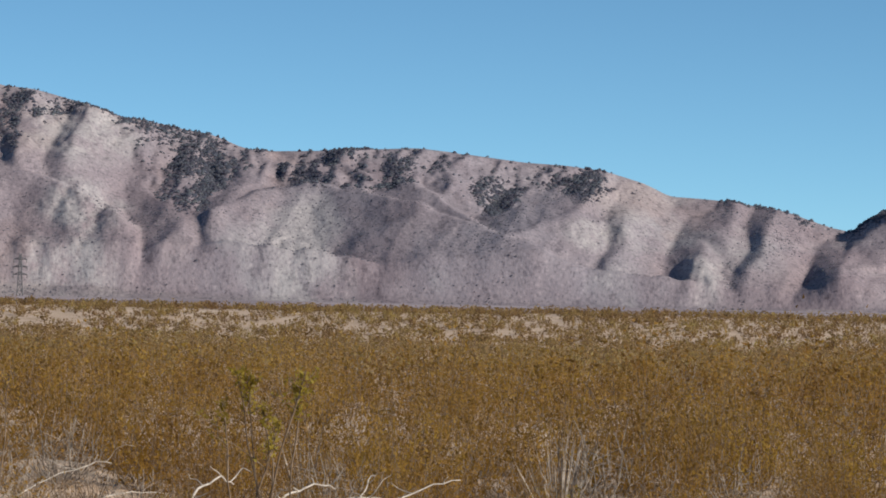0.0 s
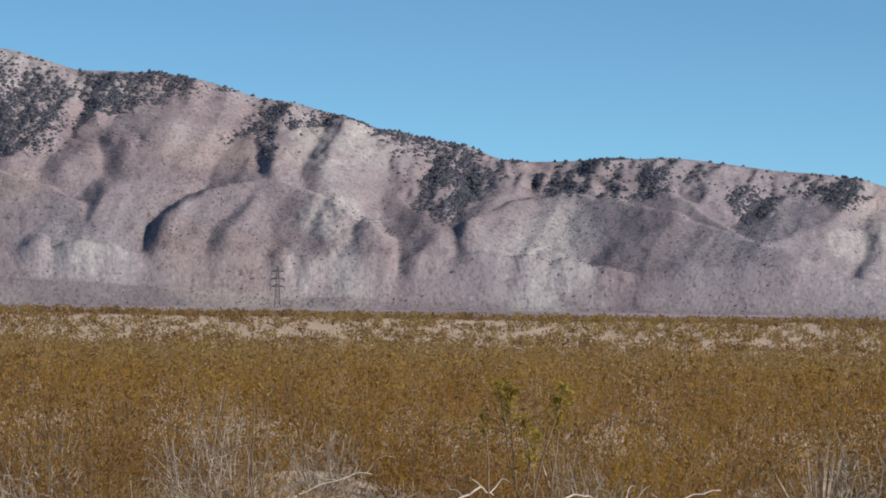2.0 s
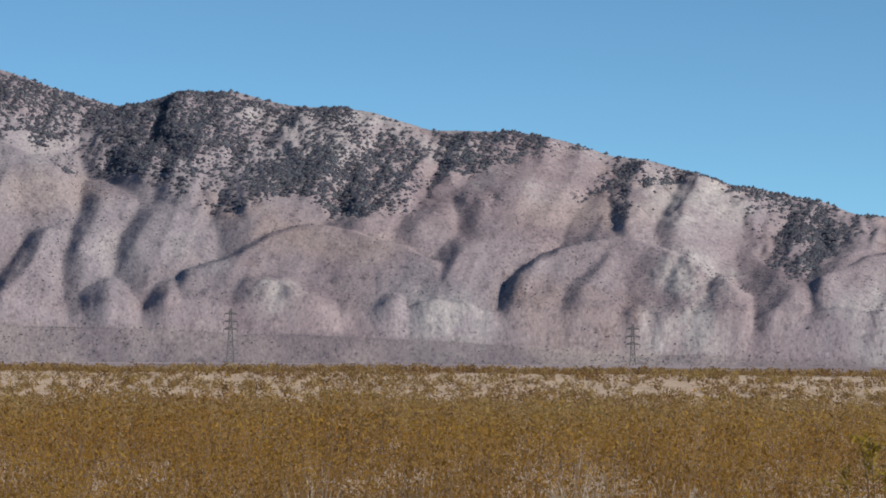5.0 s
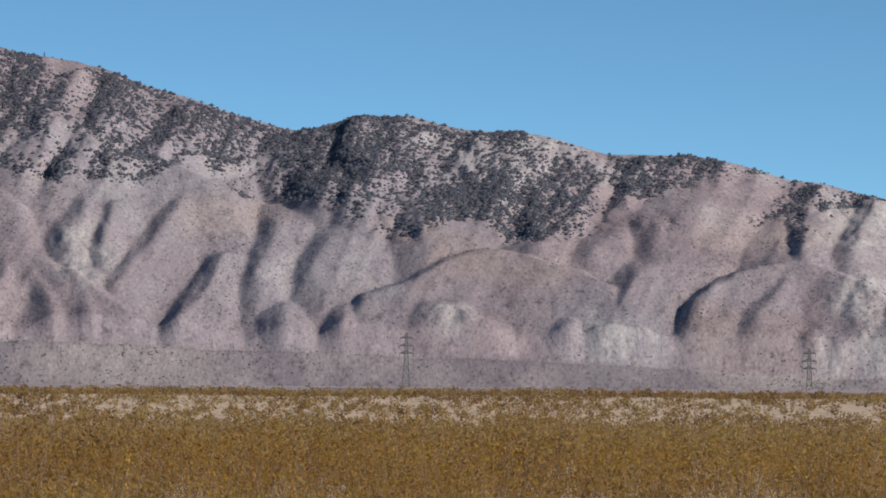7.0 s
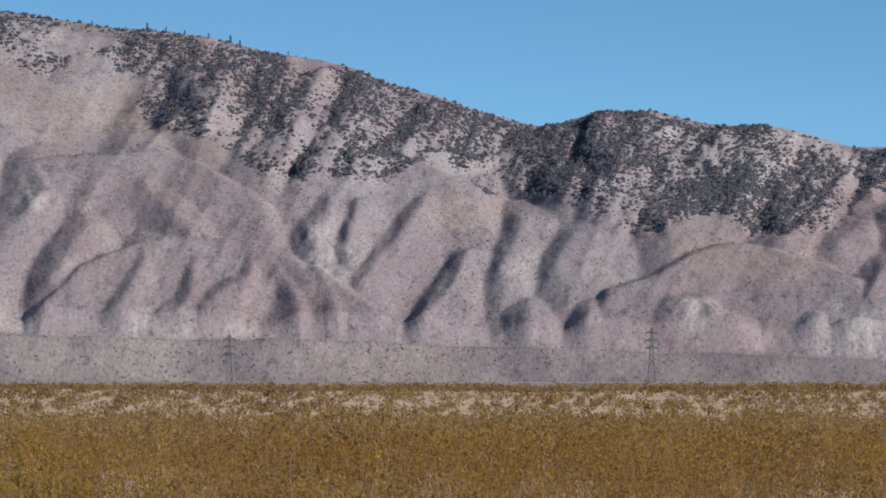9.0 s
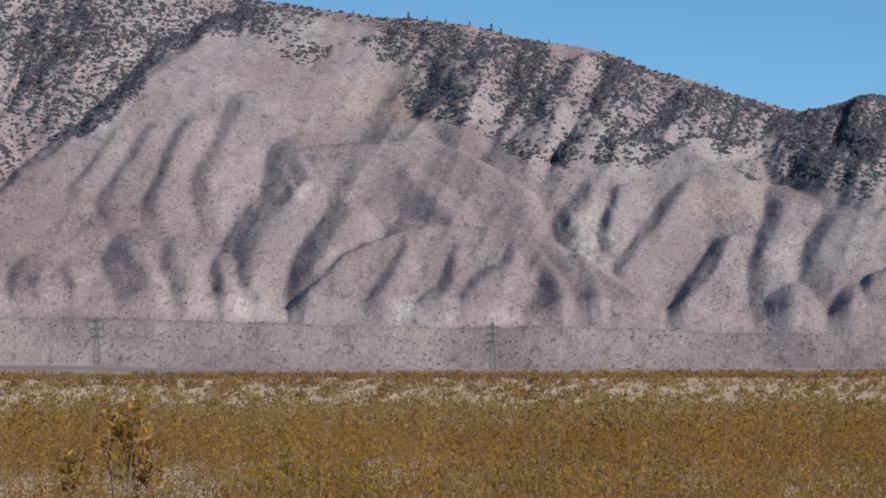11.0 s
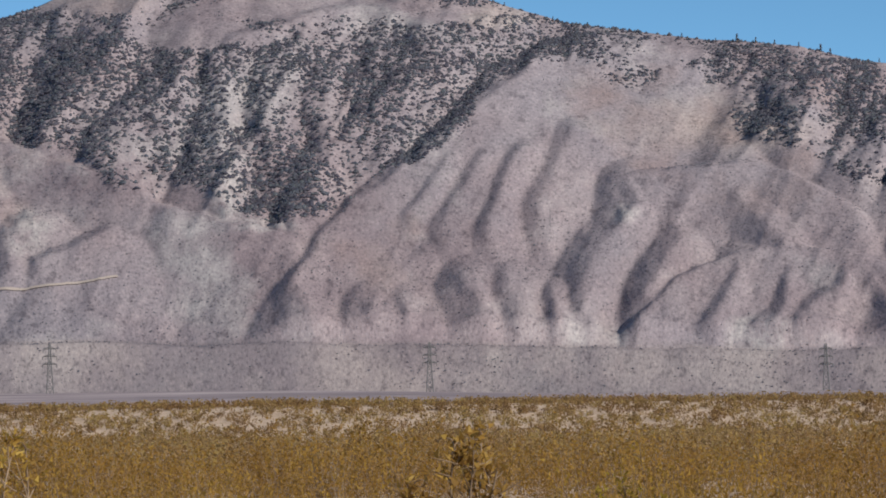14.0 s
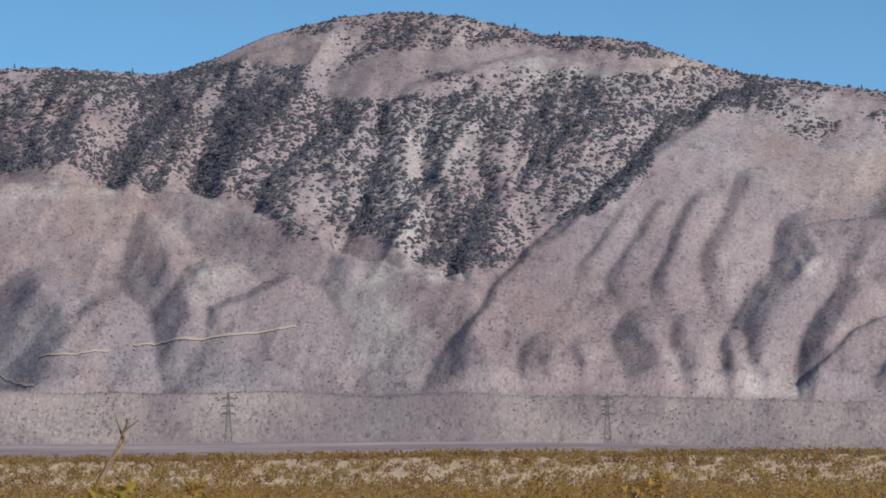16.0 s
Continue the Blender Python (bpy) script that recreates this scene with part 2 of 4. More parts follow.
below_top = 1 - sat(UP, 0.93, 1.0)
above_foot = sat(UP, 0.05, 0.09)
# wandering of the ridge lines
AW = AZ + 0.075 * fbm(AZ, REST, 0.45, 4, 31)
EW = REST + 0.075 * fbm(AZ, REST, 0.45, 4, 47)


def ridge(name, rise, steep, gentle, knots):
    """A hill along a crest of (azimuth, elevation) knots, in degrees; its flanks fall by two slopes until they meet the next hill."""
    k = np.array(knots, float)
    top, foot = np.interp(k[:, 0], az_col, top_el), np.interp(k[:, 0], az_col, foot_el)
    tall = np.minimum(np.minimum(rise, 0.62 * np.maximum(top - k[:, 1], 0) + 0.10), 0.75 * np.maximum(k[:, 1] - foot, 0.02))
    k[:, 1] -= tall
    reach = rise / min(steep, gentle) + 0.1
    c0, c1 = np.searchsorted(az_col, [k[:, 0].min() - reach, k[:, 0].max() + reach])
    if c1 - c0 < 2:
        return
    a, e = AW[:, c0:c1], EW[:, c0:c1]
    best = np.full_like(a, -9.0)
    for n in range(len(k) - 1):
        # azimuth grows to the left, so x is its negative
        px, py, qx, qy = -k[n, 0], k[n, 1], -k[n + 1, 0], k[n + 1, 1]
        ex, ey = qx - px, qy - py
        s = np.clip(((-a - px) * ex + (e - py) * ey) / (ex * ex + ey * ey + 1e-9), 0, 1)
        rx, ry = -a - px - s * ex, e - py - s * ey
        far = np.hypot(rx, ry)
        lee = sat(-(ex * ry - ey * rx) / (math.hypot(ex, ey) * (far + 0.015)), -0.7, 0.7)
        fall = np.sqrt(far * far + 0.0016) - 0.04
        best = np.maximum(best, tall[n] + s * (tall[n + 1] - tall[n]) - fall * (gentle + (steep - gentle) * lee))
    LIFT[:, c0:c1] = np.maximum(LIFT[:, c0:c1], best)


ridge("wash_hill_crest", 0.70, 1.00, 0.42, [(25.75, 2.33), (26.65, 2.56), (27.46, 2.77), (28.12, 3.06), (28.85, 3.39), (29.83, 3.69), (30.89, 3.79), (32.51, 3.84), (33.73, 4.10)])
ridge("great_spur_crest", 0.70, 0.75, 0.17, [(22.10, 4.85), (22.61, 4.48), (23.11, 4.12), (23.93, 3.48), (24.76, 2.83), (25.25, 2.43)])
ridge("dark_wall", 0.70, 0.43, 0.40, [(26.87, 5.06), (26.63, 4.48), (26.76, 3.83), (26.82, 3.26), (26.64, 2.68)])
ridge("canyon_rib", 0.70, 0.45, 0.40, [(27.20, 5.14), (27.53, 4.49), (28.11, 3.92), (28.44, 3.56)])
ridge("canyon_rib", 0.70, 0.42, 0.40, [(27.89, 5.76), (28.35, 5.07), (28.93, 4.42), (29.26, 3.81)])
ridge("canyon_rib", 0.70, 0.41, 0.40, [(29.25, 5.48), (29.82, 4.91), (30.32, 4.18)])
ridge("canyon_rib", 0.70, 0.41, 0.40, [(30.72, 5.48), (31.29, 4.83), (31.62, 4.18)])
ridge("canyon_rib", 0.70, 0.52, 0.40, [(25.15, 4.64), (25.28, 3.82), (25.41, 3.08), (25.70, 2.51)])
ridge("canyon_rib", 0.70, 0.42, 0.40, [(23.79, 5.28), (24.13, 4.79), (24.46, 4.22), (24.91, 3.82)])
ridge("canyon_rib", 0.70, 0.39, 0.35, [(25.97, 4.97), (26.14, 4.40), (25.98, 3.83)])
ridge("bench_edge", 0.70, 0.79, 0.26, [(22.52, 5.34), (23.50, 5.53), (24.73, 5.65), (25.80, 5.50), (26.63, 5.18)])
ridge("wash_spur", 0.70, 0.66, 0.50, [(30.36, 3.40), (30.16, 3.03), (30.08, 2.64)])
ridge("wash_spur", 0.70, 0.64, 0.50, [(29.30, 2.64), (29.84, 2.54), (29.88, 2.22), (29.80, 1.95)])
ridge("wash_spur", 0.70, 0.81, 0.40, [(28.28, 2.45), (28.86, 2.23), (29.39, 2.03)])
ridge("wash_spur", 0.70, 0.64, 0.50, [(31.91, 2.37), (31.67, 2.14), (31.51, 1.82)])
ridge("wash_spur", 0.70, 0.64, 0.40, [(31.06, 2.10), (31.30, 1.98), (31.63, 1.57)])
ridge("wash_cone", 0.70, 0.80, 0.40, [(25.30, 2.36), (25.40, 2.06), (25.71, 1.68)])
ridge("wash_toe", 0.70, 0.55, 0.40, [(25.59, 1.56), (25.43, 1.28)])
ridge("wash_toe", 0.70, 0.58, 0.50, [(24.12, 1.42), (24.02, 1.11)])
ridge("wash_toe", 0.70, 0.68, 0.50, [(23.22, 1.77), (23.06, 1.43), (22.94, 1.08)])
ridge("wash_toe", 0.70, 0.82, 0.50, [(22.48, 1.58), (22.39, 1.16)])
ridge("wash_toe", 0.70, 0.76, 0.50, [(21.95, 1.48), (21.92, 1.09)])
ridge("face_rib", 0.70, 0.58, 0.44, [(22.34, 3.62), (22.63, 3.17), (22.83, 2.60)])
ridge("face_rib", 0.70, 0.55, 0.45, [(22.91, 3.54), (23.20, 3.09), (23.48, 2.64)])
ridge("face_rib", 0.70, 0.55, 0.45, [(23.44, 3.49), (23.69, 3.09), (24.01, 2.76)])
ridge("face_rib", 0.70, 0.54, 0.40, [(21.64, 3.82), (21.89, 3.33), (22.14, 2.84)])
ridge("knoll_crest", 0.70, 1.00, 0.25, [(17.55, 2.58), (18.13, 2.91), (18.62, 3.18), (19.27, 3.32), (19.93, 3.26), (20.75, 3.15)])
ridge("knoll_flank", 0.70, 0.46, 0.50, [(20.84, 3.10), (20.71, 2.76), (20.83, 2.50)])
ridge("knoll_foot", 0.70, 0.52, 0.50, [(20.83, 2.55), (21.26, 2.23), (21.45, 1.78), (21.50, 1.43)])
ridge("knoll_foot", 0.70, 0.50, 0.50, [(20.08, 2.25), (20.32, 1.94), (20.59, 1.55)])
ridge("knoll_rock", 0.70, 0.54, 0.33, [(19.27, 2.92), (18.95, 2.59), (18.62, 2.18)])
ridge("low_tier_crest", 0.70, 1.00, 0.25, [(15.76, 0.94), (16.58, 1.43), (17.31, 1.84), (17.80, 2.01), (18.62, 2.06), (19.28, 2.03), (19.85, 1.81), (20.34, 1.45), (20.69, 1.15)])
ridge("low_tier_nose", 0.70, 0.51, 0.50, [(19.26, 1.98), (19.34, 1.61), (19.69, 0.91)])
ridge("low_tier_nose", 0.70, 0.59, 0.50, [(18.52, 1.77), (18.61, 1.28), (18.94, 0.95), (19.45, 0.74)])
ridge("low_tier_nose", 0.70, 0.60, 0.48, [(17.70, 1.89), (17.80, 1.52), (18.28, 1.26)])
ridge("low_tier_nose", 0.70, 0.54, 0.50, [(18.36, 1.15), (18.05, 0.95), (17.87, 0.68)])
ridge("low_tier_nose", 0.70, 0.58, 0.50, [(17.33, 1.68), (17.11, 1.27), (16.97, 0.78)])
ridge("low_tier_nose", 0.70, 0.54, 0.44, [(16.58, 1.37), (16.48, 1.02), (16.32, 0.73)])
ridge("foot_nose", 0.70, 0.45, 0.48, [(23.12, 1.74), (23.02, 1.37), (22.97, 1.01)])
ridge("foot_nose", 0.70, 0.50, 0.44, [(22.63, 1.66), (22.47, 1.29), (22.35, 1.04)])
ridge("foot_nose", 0.70, 0.44, 0.31, [(24.66, 1.38), (24.42, 1.21), (24.09, 1.05)])
ridge("gash", 0.70, 0.82, 0.50, [(14.62, 1.89), (14.85, 1.42), (15.33, 0.84)])
ridge("gash_upper", 0.70, 0.66, 0.39, [(15.26, 2.66), (15.57, 2.18), (16.12, 1.48)])
ridge("gash_rib", 0.70, 0.65, 0.50, [(16.16, 2.57), (16.28, 2.10)])
ridge("gash_rib", 0.70, 0.65, 0.50, [(16.61, 2.63), (16.85, 2.13)])
ridge("shoulder_crest", 0.70, 1.00, 0.25, [(14.53, 2.80), (15.02, 3.04), (15.51, 3.24), (16.17, 3.27), (16.90, 3.14)])
ridge("side_nose", 0.70, 0.63, 0.39, [(13.75, 2.34), (13.91, 2.03), (14.09, 1.68)])
ridge("side_nose", 0.70, 0.51, 0.33, [(13.05, 2.11), (13.25, 1.74)])
ridge("side_nose", 0.70, 0.51, 0.50, [(13.70, 1.05), (13.76, 0.57)])
ridge("side_nose", 0.70, 0.46, 0.39, [(12.86, 0.98), (13.03, 0.70)])
ridge("mid_crest", 0.70, 1.00, 0.25, [(8.96, 1.47), (9.62, 1.71), (10.19, 1.91), (10.84, 1.96), (11.33, 1.81), (11.82, 1.56), (12.55, 1.28)])
ridge("mid_bluff", 0.70, 0.43, 0.50, [(11.61, 1.15), (11.25, 1.14), (10.84, 0.88)])
ridge("mid_foot", 0.70, 0.54, 0.50, [(9.52, 0.87), (9.35, 0.69), (9.61, 0.31)])
ridge("mid_foot", 0.70, 0.45, 0.48, [(7.83, 0.67), (7.73, 0.33)])
ridge("upper_rib", 0.70, 0.52, 0.40, [(11.95, 3.83), (12.36, 3.18), (12.76, 2.75)])
ridge("upper_rib", 0.70, 0.37, 0.40, [(10.03, 3.30), (10.76, 2.81), (11.45, 2.35)])
ridge("upper_rib", 0.70, 0.43, 0.40, [(9.25, 3.14), (9.74, 2.57), (10.06, 2.10)])
ridge("upper_rib", 0.70, 0.43, 0.38, [(8.60, 3.12), (8.82, 2.73)])
ridge("upper_rib", 0.70, 0.46, 0.40, [(12.97, 3.75), (13.30, 3.26), (13.13, 2.85)])
ridge("upper_rib", 0.70, 0.44, 0.40, [(15.02, 4.07), (15.35, 3.57), (15.67, 3.16)])
ridge("upper_rib", 0.70, 0.44, 0.40, [(16.01, 4.31), (16.33, 3.81), (16.58, 3.32)])
ridge("upper_rib", 0.70, 0.41, 0.39, [(16.99, 4.38), (17.23, 3.81), (17.55, 3.15)])
ridge("upper_rib", 0.70, 0.42, 0.39, [(18.05, 4.61), (18.38, 4.04)])
ridge("upper_rib", 0.70, 0.52, 0.40, [(9.18, 2.89), (9.51, 2.51), (10.03, 2.12)])
ridge("upper_rib", 0.70, 0.39, 0.40, [(11.90, 3.64), (12.38, 3.06), (12.70, 2.73)])
ridge("upper_rib", 0.70, 0.39, 0.35, [(7.73, 2.95), (7.97, 2.53), (8.30, 2.25)])
ridge("cliff", 0.70, 0.50, 0.50, [(5.19, 2.92), (5.23, 2.43), (5.47, 2.01)])
ridge("cliff_edge", 0.70, 0.77, 0.44, [(6.05, 2.88), (6.17, 2.42), (6.21, 2.06)])
ridge("dark_face", 0.70, 0.50, 0.50, [(2.69, 2.14), (2.85, 1.79), (3.26, 1.27)])
ridge("mid_knob_crest", 0.70, 1.00, 0.25, [(4.65, 1.10), (5.02, 1.33), (5.51, 1.57), (6.00, 1.75), (6.57, 1.82), (7.15, 1.67), (7.72, 1.34)])
ridge("mid_knob_nose", 0.70, 0.43, 0.36, [(6.39, 1.73), (6.55, 1.40), (6.80, 1.11)])
ridge("mid_swell", 0.70, 0.43, 0.31, [(8.60, 1.68), (8.76, 1.37)])
ridge("mid_swell", 0.70, 0.40, 0.44, [(9.02, 2.19), (9.18, 2.03)])
ridge("bank_nose", 0.70, 0.42, 0.50, [(3.83, 1.02), (4.10, 0.80), (4.46, 0.63)])
ridge("bank_nose", 0.70, 0.34, 0.44, [(7.94, 0.67), (8.04, 0.31)])
ridge("bank_nose", 0.70, 0.37, 0.39, [(6.12, 0.73), (6.30, 0.48)])
ridge("bank_nose", 0.70, 0.41, 0.49, [(5.42, 0.67), (5.13, 0.30)])
ridge("far_knob_crest", 0.70, 1.00, 0.25, [(-1.96, 0.58), (-1.31, 0.84), (-0.49, 1.14), (0.33, 1.39), (1.15, 1.60), (1.97, 1.67), (2.78, 1.55), (3.35, 1.31)])
ridge("front_crest", 0.70, 1.00, 0.25, [(-1.03, -0.01), (-0.54, 0.25), (1.03, 0.54), (2.17, 0.72), (3.16, 0.83), (4.38, 0.65)])
ridge("front_crest", 0.70, 1.00, 0.25, [(-5.35, 0.07), (-4.21, 0.30), (-2.98, 0.42), (-1.76, 0.55), (-0.94, 0.63)])
ridge("front_crest", 0.70, 1.00, 0.25, [(5.99, 0.32), (6.81, 0.52), (7.63, 0.66), (8.45, 0.79), (9.10, 0.89)])
ridge("badland", 0.37, 0.42, 0.35, [(2.24, 0.81), (2.51, 0.44), (2.70, 0.07)])
ridge("badland", 0.37, 0.42, 0.35, [(1.91, 0.63), (2.03, 0.16)])
ridge("badland", 0.37, 0.42, 0.35, [(1.54, 0.45), (1.62, 0.13)])
ridge("badland", 0.37, 0.42, 0.35, [(-1.51, 0.61), (-1.25, 0.25), (-1.06, 0.03)])
ridge("badland", 0.37, 0.42, 0.35, [(0.77, 1.08), (0.87, 0.61)])
ridge("badland", 0.37, 0.42, 0.35, [(-0.00, 0.72), (0.11, 0.47)])
ridge("far_face", 0.70, 0.54, 0.50, [(-2.26, 1.77), (-2.10, 1.59), (-1.74, 1.27), (-0.86, 1.01)])
ridge("far_rib", 0.37, 0.46, 0.40, [(-0.21, 2.10), (-0.11, 1.73), (0.16, 1.45)])
ridge("far_rib", 0.37, 0.47, 0.40, [(0.36, 2.17), (0.68, 1.84), (1.21, 1.69)])
ridge("far_rib", 0.37, 0.42, 0.35, [(1.38, 2.07), (1.62, 1.78)])
ridge("far_crest", 0.70, 1.00, 0.25, [(-0.52, 1.15), (0.15, 1.59), (0.72, 1.71), (1.54, 1.90), (2.20, 1.93)])
ridge("far_rib", 0.37, 0.37, 0.40, [(-2.66, 1.19), (-2.58, 0.88), (-2.39, 0.69)])
ridge("far_rib", 0.37, 0.50, 0.35, [(-4.64, 1.20), (-4.62, 0.83), (-4.41, 0.63)])
ridge("far_rib", 0.37, 0.46, 0.40, [(-3.75, 0.86), (-3.82, 0.48)])
ridge("far_rib", 0.37, 0.39, 0.32, [(-4.23, 1.52), (-4.03, 1.13)])
ridge("end_hill", 0.70, 0.62, 0.50, [(-6.78, 1.53), (-6.37, 1.31), (-5.92, 0.94), (-5.75, 0.60), (-5.84, 0.25)])
ridge("end_hill_toe", 0.70, 0.47, 0.40, [(-5.83, 0.45), (-5.35, 0.28), (-5.03, 0.04)])
ridge("low_rise", 0.33, 1.00, 0.25, [(19.41, 0.01), (20.27, 0.26), (21.08, 0.47), (21.90, 0.63), (23.12, 0.75), (24.34, 0.77)])
ridge("low_rise", 0.33, 1.00, 0.25, [(12.60, 0.39), (14.54, 0.48), (16.17, 0.57), (17.40, 0.59), (18.22, 0.44)])
ridge("low_rise", 0.33, 0.29, 0.20, [(18.22, 0.54), (18.38, 0.05)])
ridge("low_rise", 0.33, 0.31, 0.19, [(15.77, 0.45), (15.93, 0.04)])
ridge("low_rise", 0.33, 0.27, 0.14, [(22.95, 0.66), (23.12, 0.07)])

# lower edge of the juniper belt, and how far each place stands above it
belt = REST + LIFT - np.interp(AZ, [-6.37, -2.55, -1.32, -0.76, 0.31, 2.36, 2.93, 3.58, 3.95, 5.19, 6.25, 7.64, 8.80, 10.02, 12.07, 13.07, 13.30, 14.53, 14.93, 15.35, 16.98, 17.63, 19.70, 21.06, 22.12, 23.93, 25.17, 25.99, 28.12, 30.07, 32.51, 34.93], [1.03, 1.65, 1.75, 1.17, 1.60, 1.72, 1.91, 1.32, 1.42, 2.43, 1.97, 2.78, 2.53, 2.35, 2.34, 2.59, 2.59, 2.99, 3.14, 3.17, 2.97, 3.15, 4.22, 4.50, 4.89, 3.46, 2.51, 2.43, 3.15, 3.78, 3.95, 4.10])


def spots(ellipses, soft=0.5):
    """How much each place of the slope belongs to patches of (azimuth, elevation, half width, half height)."""
    out = np.zeros_like(REST)
    seen = REST + LIFT
    wob = 0.5 * fbm(AZ, REST, 0.35, 4, 83)
    for az, el, w, h in ellipses:
        c0, c1 = np.searchsorted(az_col, [az - 2 * w, az + 2 * w])
        r = np.hypot((AZ[:, c0:c1] - az) / w, (seen[:, c0:c1] - el) / h) + wob[:, c0:c1]
        out[:, c0:c1] = np.maximum(out[:, c0:c1], 1 - sat(r, 1 - soft, 1 + soft))
    return out


pale = np.maximum(spots([(5.50, 0.51, 0.66, 0.33), (5.19, 2.39, 0.78, 0.45), (11.39, 1.03, 0.49, 0.16), (8.77, 0.73, 0.49, 0.20), (2.07, 0.45, 0.49, 0.37), (5.24, 1.22, 0.49, 0.29), (2.20, 0.53, 0.41, 0.41), (5.72, 0.56, 0.66, 0.20), (5.27, 0.55, 0.41, 0.29), (-2.24, 1.03, 0.53, 0.20), (-3.80, 0.57, 0.33, 0.20), (5.37, 1.45, 0.33, 0.25), (1.76, 0.30, 0.66, 0.25), (5.39, 2.51, 0.66, 0.33)]), spots([(11.33, 1.04, 0.45, 0.15), (16.57, 1.85, 0.41, 0.49), (8.80, 0.74, 0.49, 0.20), (19.85, 0.79, 0.33, 0.16), (19.04, 0.95, 0.49, 0.15), (22.68, 5.46, 0.45, 0.18), (26.64, 3.01, 0.33, 0.41), (26.24, 2.52, 0.49, 0.08), (29.51, 2.46, 0.37, 0.29), (31.46, 3.77, 1.15, 0.11), (21.97, 0.63, 1.31, 0.33), (20.91, 2.59, 0.20, 0.15), (23.53, 0.31, 2.46, 0.16)]))
warm = spots([(10.25, 1.70, 0.74, 0.20), (19.76, 3.82, 0.98, 0.37), (14.61, 2.43, 0.66, 0.29), (10.84, 1.79, 0.74, 0.20), (6.82, 2.22, 0.98, 0.25), (22.68, 5.46, 0.41, 0.18), (14.78, 2.40, 0.49, 0.29), (18.94, 3.73, 0.82, 0.20), (-2.72, 1.62, 0.57, 0.29), (28.43, 5.84, 0.74, 0.25)], 0.7)
open_slope = spots([(28.43, 5.84, 0.90, 0.26), (27.03, 5.31, 0.90, 0.26), (25.55, 5.66, 1.89, 0.18), (20.41, 4.82, 0.37, 0.16), (19.84, 4.19, 0.57, 0.18), (20.08, 4.96, 0.37, 0.15), (19.84, 4.31, 0.57, 0.11), (23.42, 5.52, 0.74, 0.11), (16.83, 4.63, 0.49, 0.11), (7.15, 2.79, 0.57, 0.33)], 0.35)
wooded = sat(belt + 0.55 * fbm(AZ, REST, 0.8, 5, 61), -0.08, 0.14) * (1 - open_slope)

# gullies and ribs that run down the slopes, leaning with the strata
soften = lambda g: (np.roll(g, 1, 1) + 2 * g + np.roll(g, -1, 1)) / 4
LIFT = soften(soften(LIFT)) * above_foot * below_top
SEEN = REST + LIFT
lean = AZ + 0.5 * SEEN + 0.10 * fbm(AZ, REST, 0.9, 3, 19)
crag = 0.85 + 0.55 * wooded + 0.7 * pale
apron = 1 - sat(REST + LIFT * above_foot - APRON, -0.03, 0.05)
crag = crag * (1 - 0.92 * apron)
for wl, amp, seed in ((0.62, 0.056, 11), (0.31, 0.046, 23), (0.16, 0.028, 37), (0.085, 0.014, 53)):
    rib = 1 - 2 * np.abs(2 * value_noise(lean / wl, SEEN / (wl * 2.2), seed))
    smooth_rib = 1.6 * value_noise(lean / wl, SEEN / (wl * 2.2), seed)
    edgy = np.clip(0.25 + wooded + pale, 0, 1) if wl < 0.2 else 0.65
    rib = edgy * rib + (1 - edgy) * smooth_rib
    LIFT += amp * wl * 1.5 * crag * rib * (1 if wl > 0.2 else 0.45 + 0.55 * wooded) * (0.25 + 0.75 * below_top)
LIFT += 0.08 * wooded * fbm(AZ, SEEN, 0.45, 4, 79) * (0.3 + 0.7 * below_top)
LIFT += 0.05 * (0.3 + wooded + 0.8 * pale) * (1 - 0.8 * apron) * fbm(AZ, SEEN, 0.22, 3, 71) * (0.35 + 0.65 * below_top)
seen_el = REST + LIFT * above_foot
seen_el = APRON + 0.5 * (seen_el - APRON + np.sqrt((seen_el - APRON) ** 2 + 0.0036))
seen_el = np.minimum(seen_el + 0.06 * apron * sat(UP, 0.01, 0.06) * fbm(AZ, UP, 1.3, 3, 77), top_el - 0.03 * (1 - UP))
high = EYE + MD * np.tan(np.radians(seen_el))
# the far side of the range falls away behind the crest
back_d = np.stack([MD[-1] + 14.0 * (n + 1) ** 1.6 for n in range(BACK)])
back_z = np.stack([high[-1] - 0.9 * 14.0 * (n + 1) ** 1.6 for n in range(BACK)])
all_d, all_z = np.concatenate([MD, back_d]), np.concatenate([high, back_z])
all_a = np.tile(m_az, (ROWS + BACK, 1))
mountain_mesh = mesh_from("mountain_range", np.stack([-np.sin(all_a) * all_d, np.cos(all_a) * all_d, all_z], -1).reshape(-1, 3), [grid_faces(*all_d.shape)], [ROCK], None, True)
for layer, values in (("pale_rock", pale), ("warm_soil", warm), ("apron", apron)):
    held_values = mountain_mesh.attributes.new(layer, "FLOAT", "POINT")
    held_values.data.foreach_set("value", np.concatenate([values, np.zeros_like(back_d)]).astype(np.float32).ravel())
along_slope = mountain_mesh.attributes.new("slope_place", "FLOAT_VECTOR", "POINT")
along_slope.data.foreach_set("vector", np.stack([-all_a * 3150.0, 0.12 * all_d, all_z], -1).astype(np.float32).ravel())
mountain = new("mountain_range", mountain_mesh)
tagged(mountain, "bare tan desert mountains, tinted mauve for haze, with eroded gullies and foothills", "mountain", kind="structure")
slope_x = -np.gradient(high, axis=1) / (np.radians(44.0 / (COLS - 1)) * MD)  # positive where the ground rises to the east


